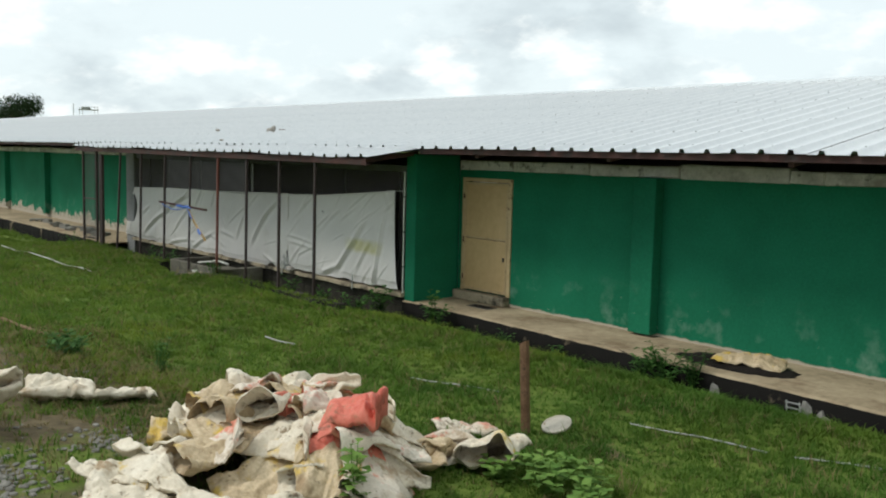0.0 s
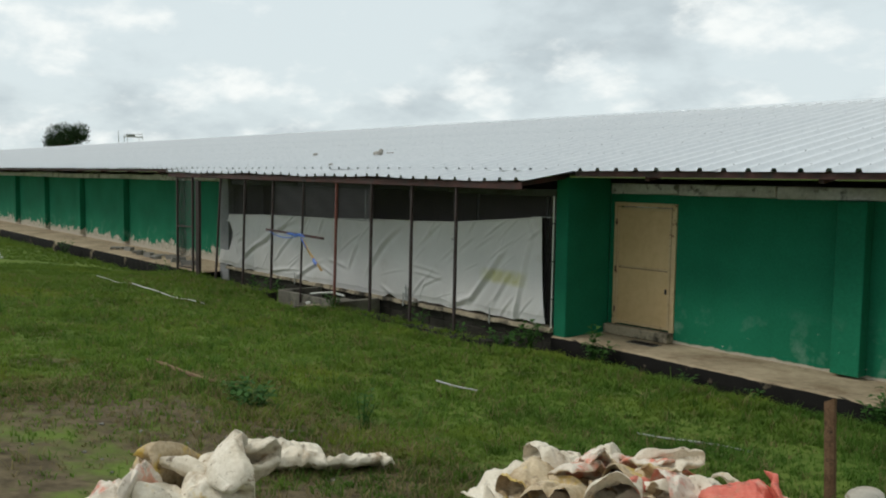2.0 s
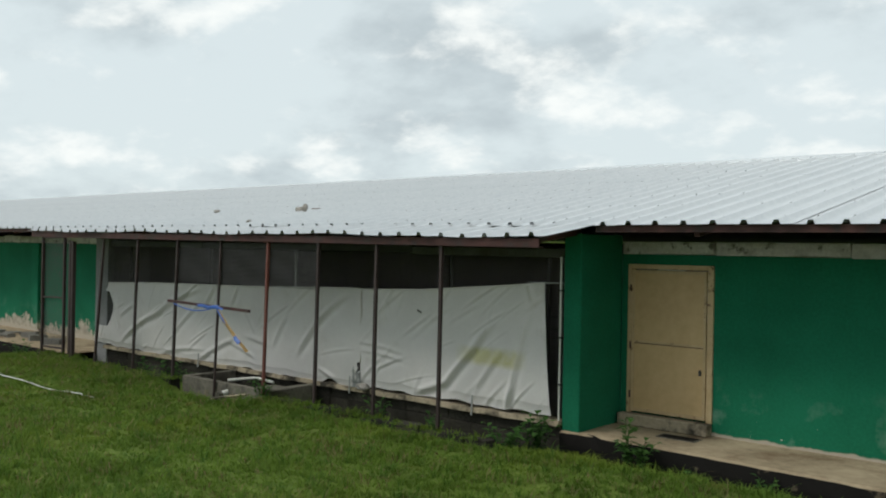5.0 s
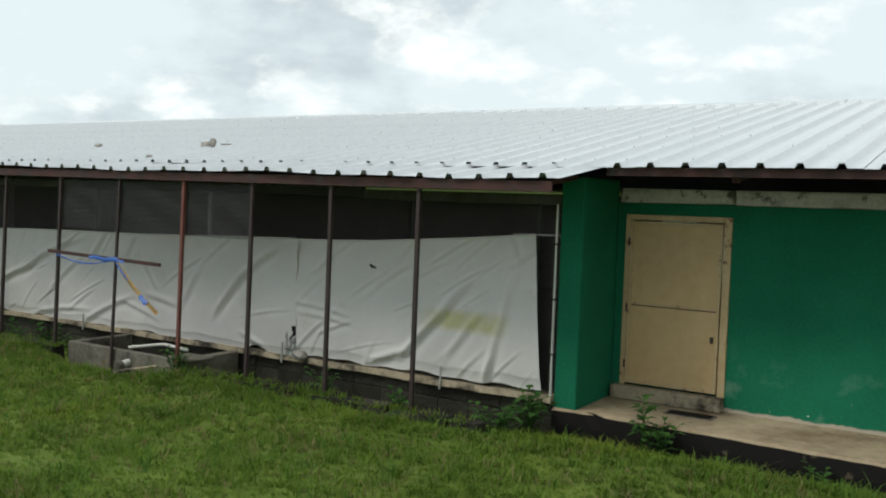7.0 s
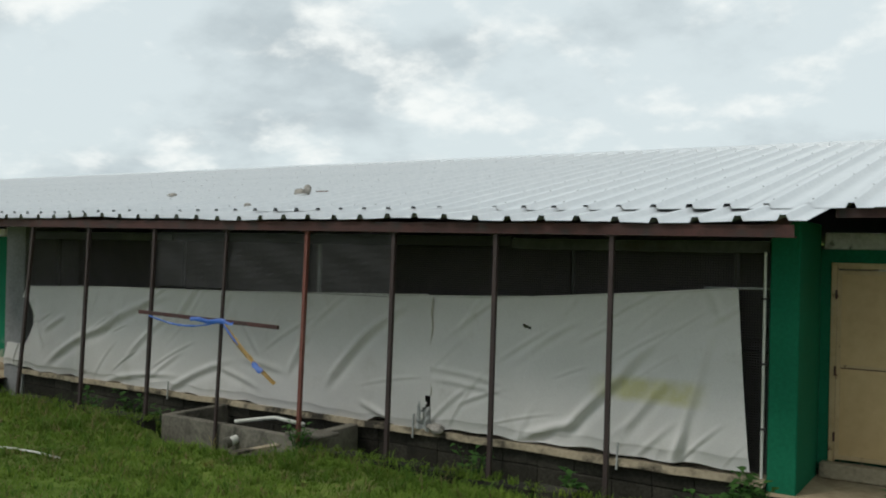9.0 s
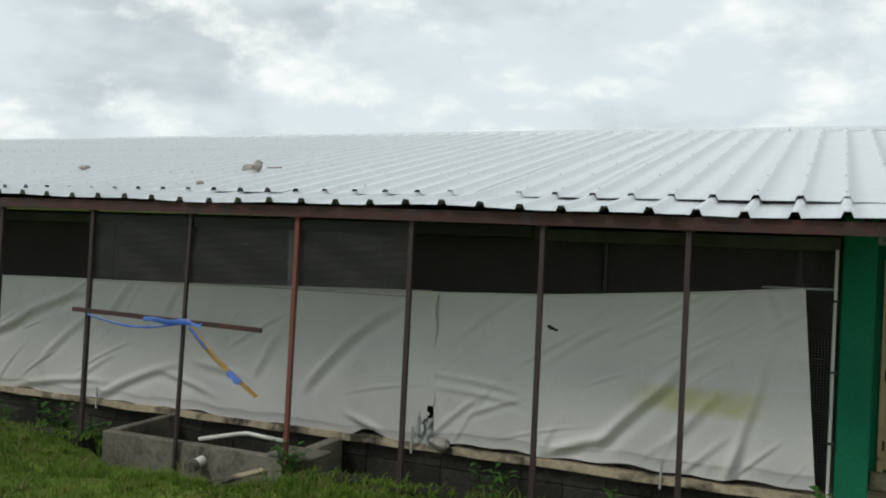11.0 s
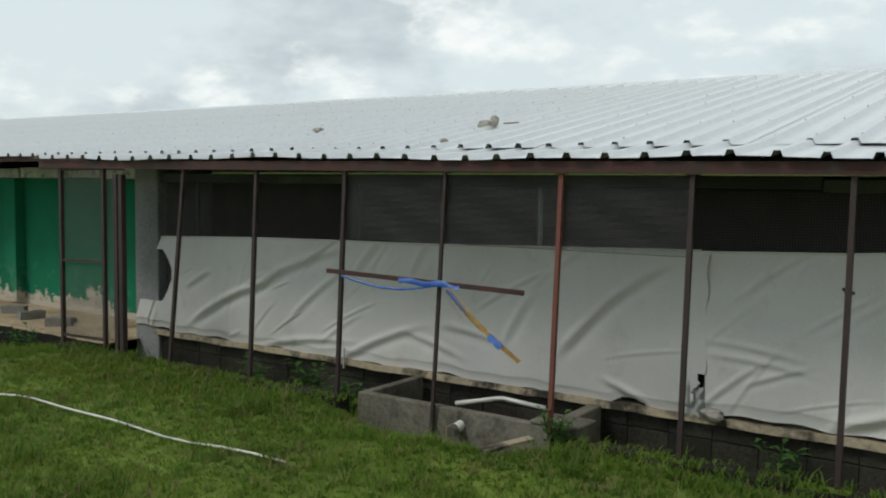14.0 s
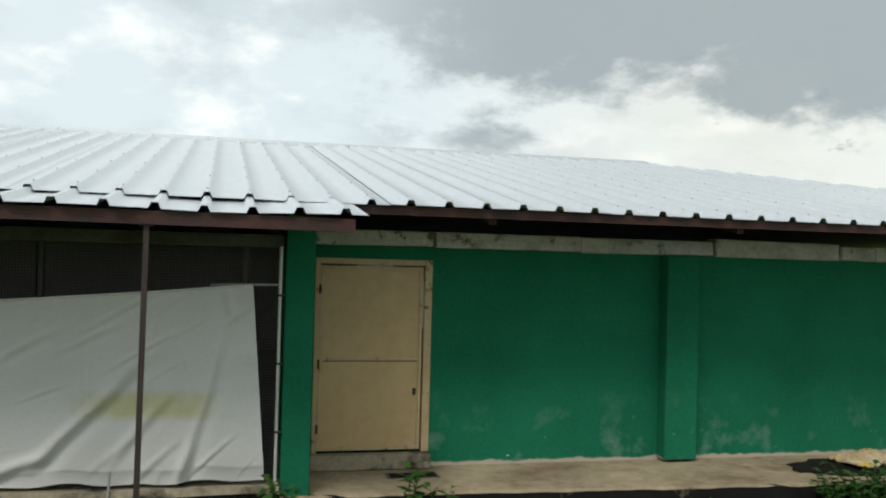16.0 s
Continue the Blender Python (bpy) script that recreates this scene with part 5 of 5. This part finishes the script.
def scatter(n, fx, fy, fz, smin, smax):
    V, F = [], []
    for i in range(n):
        s = rs.uniform(smin, smax)
        x, y = fx(), fy()
        v = ico_v * (s * rs.uniform(0.7, 1.3), s * rs.uniform(0.7, 1.3), s * rs.uniform(0.4, 0.7)) * (1 + 0.18 * np.sin(ico_v[:, [1, 2, 0]] * 3 + rs.uniform(0, 6)))
        V.append(v + (x, y, fz(x, y) + s * 0.2))
        F.append(ico_f + len(ico_v) * i)
    return np.concatenate(V), np.concatenate(F)


V, F = scatter(110, lambda: rs.uniform(-21, -13.2), lambda: -0.85 + rs.normal(0, 0.2), lambda x, y: -0.2, 0.02, 0.07)
tagged(np_mesh("rubble", V, F, "block"), "broken concrete rubble strewn on the walkway", "rubble", kind="stuff")
V, F = scatter(650, lambda: 5.80 + rs.normal(0, 0.30), lambda: -9.38 + rs.normal(0, 0.30), lambda x, y: float(ground_z(x, y)), 0.009, 0.030)
V2, F2 = scatter(90, lambda: 5.33 + rs.normal(0, 0.20), lambda: -8.3 + rs.normal(0, 0.14), lambda x, y: float(ground_z(x, y)), 0.009, 0.03)
V3, F3 = scatter(60, lambda: rs.uniform(2.5, 7), lambda: rs.uniform(-9.6, -7.6), lambda x, y: float(ground_z(x, y)), 0.01, 0.035)
tagged(np_mesh("gravel", np.concatenate([V, V2, V3]), np.concatenate([F, F2 + len(V), F3 + len(V) + len(V2)]), "gravel"), "grey gravel heaped on bare earth", "gravel", kind="stuff")
for p, sz, sd in (((7.05, -1.32, -0.24), (0.07, 0.05, 0.13), 2), ((7.24, -1.34, -0.34), (0.08, 0.05, 0.14), 4), ((5.90, -1.27, -0.28), (0.07, 0.035, 0.11), 9)):
    rock("mortar_lump", p, sz, "pale lump of mortar on the walkway's face", "mortar", "block", sd)
grate = thing("wire_grate", (6.92, -1.36, -0.36), "small wire grate leaning on the walkway's face", "grate")
for i in range(4):
    part("bar", beam_bm((6.85, -1.36 - 0.01 * i, -0.34 + 0.06 * i), (7.02, -1.36 - 0.01 * i, -0.34 + 0.06 * i), 0.012, 0.012), "plaster", grate)
for x in (6.86, 7.01):
    part("bar", beam_bm((x, -1.35, -0.38), (x, -1.39, -0.14), 0.012, 0.012), "plaster", grate)


# ---------------------------------------------------------------- plants
def leaf_quads(V, F, p, d, length, width, droop):
    """A folded leaf of four triangles from p along d."""
    d = d.normalized()
    s = d.cross(Vector((0, 0, 1)))
    s = s.normalized() if s.length > 1e-3 else Vector((1, 0, 0))
    mid = p + d * length * 0.5 + Vector((0, 0, 0.02 * length))
    tip = p + d * length + Vector((0, 0, -droop * length))
    i = len(V)
    V += [tuple(p), tuple(mid + s * width / 2), tuple(mid - s * width / 2), tuple(tip), tuple(mid - Vector((0, 0, 0.12 * width)))]
    F += [(i, i + 4, i + 1), (i, i + 2, i + 4), (i + 1, i + 4, i + 3), (i + 4, i + 2, i + 3)]


def weed(x, y, z, h, spread, n, seed, mat_="weed", leaf=0.09, label="bushy green weed with pointed leaves", wide=0.5):
    r_ = random.Random(seed)
    t = thing("weed", (x, y, z), label, "plant", "weeds")
    bm = bmesh.new()
    V, F = [], []
    for k in range(n):
        a = r_.uniform(0, 2 * math.pi)
        top = Vector((x + math.cos(a) * spread * r_.uniform(0.2, 1), y + math.sin(a) * spread * r_.uniform(0.2, 1), z + h * r_.uniform(0.55, 1)))
        b0 = Vector((x + math.cos(a) * 0.02, y + math.sin(a) * 0.02, z - 0.02))
        mid = b0.lerp(top, 0.5) + Vector((0, 0, h * 0.08))
        tube_bm([b0, mid, top], 0.006, 4, bm, 0.003)
        for j in range(9):
            f = 0.25 + 0.75 * j / 8
            p = (b0.lerp(mid, f * 2) if f < 0.5 else mid.lerp(top, f * 2 - 1))
            aa = j * 2.4 + a
            d = Vector((math.cos(aa), math.sin(aa), r_.uniform(0.1, 0.7)))
            L = leaf * r_.uniform(0.7, 1.3)
            leaf_quads(V, F, p, d, L, L * wide, r_.uniform(0.1, 0.4))
    part("stem", bm, mat_, t)["kind"] = "stuff"
    o = np_mesh("foliage", np.array(V) - np.array((x, y, z)), np.array(F), mat_, False)
    o.parent = t
    o["kind"] = "stuff"
    return t


G = lambda x, y: float(ground_z(x, y))
for i, (x, y, z, h, sp, n, lf) in enumerate((
        (-0.42, -1.5, -0.32, 0.52, 0.30, 13, 0.13), (-0.62, -1.85, -0.3, 0.42, 0.28, 10, 0.13), (0.75, -1.3, -0.30, 0.62, 0.12, 4, 0.15), (0.95, -1.4, -0.30, 0.42, 0.22, 8, 0.13),
        (-3.25, -1.45, -0.42, 0.5, 0.18, 5, 0.13), (-2.1, -1.5, -0.42, 0.45, 0.22, 6, 0.13), (-4.95, -2.25, -0.15, 0.42, 0.2, 10, 0.08), (-8.4, -1.6, -0.45, 0.58, 0.25, 9, 0.13),
        (-9.4, -1.6, -0.45, 0.5, 0.22, 7, 0.12), (-7.7, -1.75, -0.4, 0.45, 0.2, 6, 0.12), (5.3, -1.45, -0.36, 0.55, 0.4, 16, 0.12), (5.62, -1.3, -0.3, 0.5, 0.28, 9, 0.1), (4.95, -1.45, -0.36, 0.45, 0.3, 10, 0.11),
        (2.05, -7.42, G(2.05, -7.42), 0.20, 0.30, 14, 0.09), (1.70, -7.36, G(1.7, -7.36), 0.18, 0.25, 10, 0.09), (3.0, -6.86, G(3.0, -6.86), 0.36, 0.14, 6, 0.07),
        (-13.6, -2.05, -0.38, 0.45, 0.35, 10, 0.11), (-22.5, -2.05, -0.4, 0.55, 0.4, 10, 0.11), (1.6, -1.3, -0.36, 0.2, 0.15, 4, 0.08), (3.4, -1.25, -0.36, 0.22, 0.15, 5, 0.08), (2.4, -1.3, -0.36, 0.25, 0.15, 5, 0.08))):
    weed(x, y, z, h, sp, n, i + 1, leaf=lf)
for i, (x, y, h, sp, n) in enumerate(((7.46, -7.62, 0.48, 0.14, 7), (7.50, -5.88, 0.26, 0.20, 9), (7.28, -6.25, 0.22, 0.20, 7), (7.80, -5.90, 0.24, 0.22, 8), (7.68, -6.18, 0.24, 0.24, 9), (8.02, -6.12, 0.2, 0.2, 7))):
    weed(x, y, G(x, y), h, sp, n, 60 + i, "broad", 0.085, "pale green broad-leaved plant beside the sacks", 0.85)

# ---------------------------------------------------------------- far things over the roof
tree = thing("tree", (-104.0, 21.4, -0.42), "dark round-crowned tree far behind the house", "tree")
bm = tube_bm([(-104, 21.4, -0.5), (-104.1, 21.4, 2.0), (-103.9, 21.5, 4.2)], 0.32, 9, None, 0.16)
part("trunk", bm, "wood", tree)
rs = np.random.RandomState(11)
limbs = bmesh.new()
ends = []
for k in range(15):
    a = k * 0.84
    e = Vector((-104 + 2.5 * math.cos(a) * rs.uniform(0.4, 1), 21.4 + 2.5 * math.sin(a) * rs.uniform(0.4, 1), rs.uniform(4.5, 6.9)))
    ends.append(e)
    tube_bm([(-104, 21.4, 3.2), Vector((-104, 21.4, 3.9)).lerp(e, 0.5), e], 0.10, 5, limbs, 0.04)
part("limbs", limbs, "wood", tree)
V, F = [], []
for k in range(9000):
    e = ends[rs.randint(len(ends))]
    d = Vector(rs.normal(0, 1, 3))
    d = d.normalized() * rs.uniform(0.3, 1.0) ** 0.5 * 1.3
    p = e + Vector((d.x, d.y, d.z * 0.8))
    leaf_quads(V, F, p, Vector(rs.normal(0, 1, 3)), rs.uniform(0.15, 0.3), 0.14, 0.2)
o = np_mesh("crown", np.array(V) - np.array((-104.0, 21.4, -0.42)), np.array(F), "tree")
o.parent = tree
tree.location, tree.scale = (-279.2, 72.5, -0.42), (2.5, 2.5, 2.22)
mast = thing("mast", (-84, 20.2, -0.42), "thin metal mast far behind the house", "mast")
part("pole", tube_bm([(-84, 20.2, -0.42), (-84, 20.2, 6.8)], 0.05, 6), "plaster", mast)
stand = thing("tank_stand", (-83.4, 21.4, -0.42), "raised metal platform with a rail far behind the house", "stand")
for dx, dy in ((-0.5, -0.9), (0.5, -0.9), (-0.5, 0.9), (0.5, 0.9)):
    part("leg", tube_bm([(-83.4 + dx, 21.4 + dy, -0.42), (-83.4 + dx, 21.4 + dy, 6.2)], 0.03, 6), "plaster", stand)
part("deck", box_bm(-83.95, -82.85, 20.4, 22.4, 5.75, 5.85), "plaster", stand)
part("rail", beam_bm((-83, 20.4, 6.1), (-83, 22.4, 6.2), 0.06, 0.06), "plaster", stand)
part("box", box_bm(-83.6, -83.1, 20.6, 21.5, 5.85, 6.15), "plaster", stand)

mast.location, mast.scale = (-274.9, 87.3, -0.42), (2.2, 2.2, 2.2)
stand.location, stand.scale = (-273.7, 91.5, -0.42), (2.6, 2.6, 2.27)

# ---------------------------------------------------------------- grass
rs = np.random.RandomState(21)


def smooth_noise(x, y, f, seed):
    r_ = np.random.RandomState(seed)
    s = np.zeros_like(x)
    for k in range(6):
        a, ph = r_.uniform(0, 2 * np.pi), r_.uniform(0, 6.28)
        s += np.sin(f * (1 + 0.35 * k) * (np.cos(a) * x + np.sin(a) * y) + ph)
    return s / 6


def grass_blades(name, n_tufts, per, xr, yr, hmin, hmax, mat_, label, width, curb_top=False):
    tx, ty = rs.uniform(*xr, n_tufts), rs.uniform(*yr, n_tufts)
    keep = ~((ty > -2.24) & (tx > -12.7) & (tx < -0.55)) & (ty < -1.12) & ~((ty > -1.9) & (tx < -12.3))
    if curb_top:
        keep = (tx < -7.4) | (tx > -4.9)
    near = np.clip((-7.3 - ty) / 1.0, 0, 1) * np.clip((tx - 1.0) / 2.0, 0, 1)
    bare = np.clip((-8.1 - ty) / 0.8, 0, 1) * np.clip((tx - 0.5) / 1.5, 0, 1)
    dens = 1.05 - 0.86 * near - 0.22 * bare + 0.6 * smooth_noise(tx, ty, 1.6, 3)
    keep &= rs.uniform(0, 1, n_tufts) < np.clip(dens, 0.06, 1)
    tx, ty = tx[keep], ty[keep]
    lush = 0.80 + 0.55 * smooth_noise(tx, ty, 2.3, 5) + 0.9 * np.clip(smooth_noise(tx, ty, 6.5, 9) - 0.12, 0, 1) + 0.35 * np.clip((ty + 3.4) / 1.2, 0, 1)
    th = (hmin + (hmax - hmin) * rs.uniform(0, 1, len(tx)) ** 1.5) * np.clip(lush, 0.35, 1.7)
    m = len(tx)
    bx = np.repeat(tx, per) + rs.normal(0, 0.022, m * per)
    by = np.repeat(ty, per) + rs.normal(0, 0.022, m * per)
    h = np.repeat(th, per) * rs.uniform(0.55, 1.25, m * per)
    a = rs.uniform(0, 2 * np.pi, m * per)
    lean = rs.uniform(0.35, 1.35, m * per) * h
    bz = np.full(m * per, -0.075) if curb_top else ground_z(bx, by) - 0.006
    w = width * rs.uniform(0.6, 1.3, m * per)
    dx, dy = np.cos(a), np.sin(a)
    sx, sy = -dy * w / 2, dx * w / 2
    P = np.empty((m * per, 5, 3), np.float32)
    P[:, 0] = np.stack([bx - sx, by - sy, bz], -1)
    P[:, 1] = np.stack([bx + sx, by + sy, bz], -1)
    mx, my, mz = bx + dx * lean * 0.35, by + dy * lean * 0.35, bz + h * 0.6
    P[:, 2] = np.stack([mx + sx * 0.8, my + sy * 0.8, mz], -1)
    P[:, 3] = np.stack([mx - sx * 0.8, my - sy * 0.8, mz], -1)
    P[:, 4] = np.stack([bx + dx * lean, by + dy * lean, bz + h * (0.98 - 0.25 * rs.uniform(0, 1, m * per))], -1)
    i = np.arange(m * per)[:, None] * 5
    F = np.concatenate([i + (0, 1, 2), i + (0, 2, 3), i + (3, 2, 4)], 0)
    return tagged(np_mesh(name, P.reshape(-1, 3), F, mat_), label, "grass", kind="stuff")


grass_blades("grass", 88000, 6, (-15, 11.5), (-9.9, -1.12), 0.033, 0.10, "grass", "short green lawn grass in uneven tufts", 0.010)
grass_blades("grass", 9000, 7, (-40, -16), (-10, -1.12), 0.05, 0.13, "grass", "short green lawn grass in uneven tufts", 0.018)
grass_blades("grass", 700, 5, (-12.5, -0.7), (-2.3, -2.05), 0.03, 0.09, "grass", "grass and moss growing along the block curb", 0.01, True)
grass_blades("tall_grass", 1500, 9, (-9, 11.5), (-8.5, -2.3), 0.10, 0.21, "tuft", "darker taller tufts standing in the lawn", 0.008)
grass_blades("dry_grass", 6500, 6, (0.5, 6.5), (-9.9, -6.6), 0.03, 0.11, "drygrass", "dry straw-coloured grass on trodden soil", 0.007)
grass_blades("dry_grass", 5200, 6, (-12, 11), (-9.9, -2.3), 0.05, 0.15, "drygrass", "dry straw-coloured blades among the lawn", 0.007)
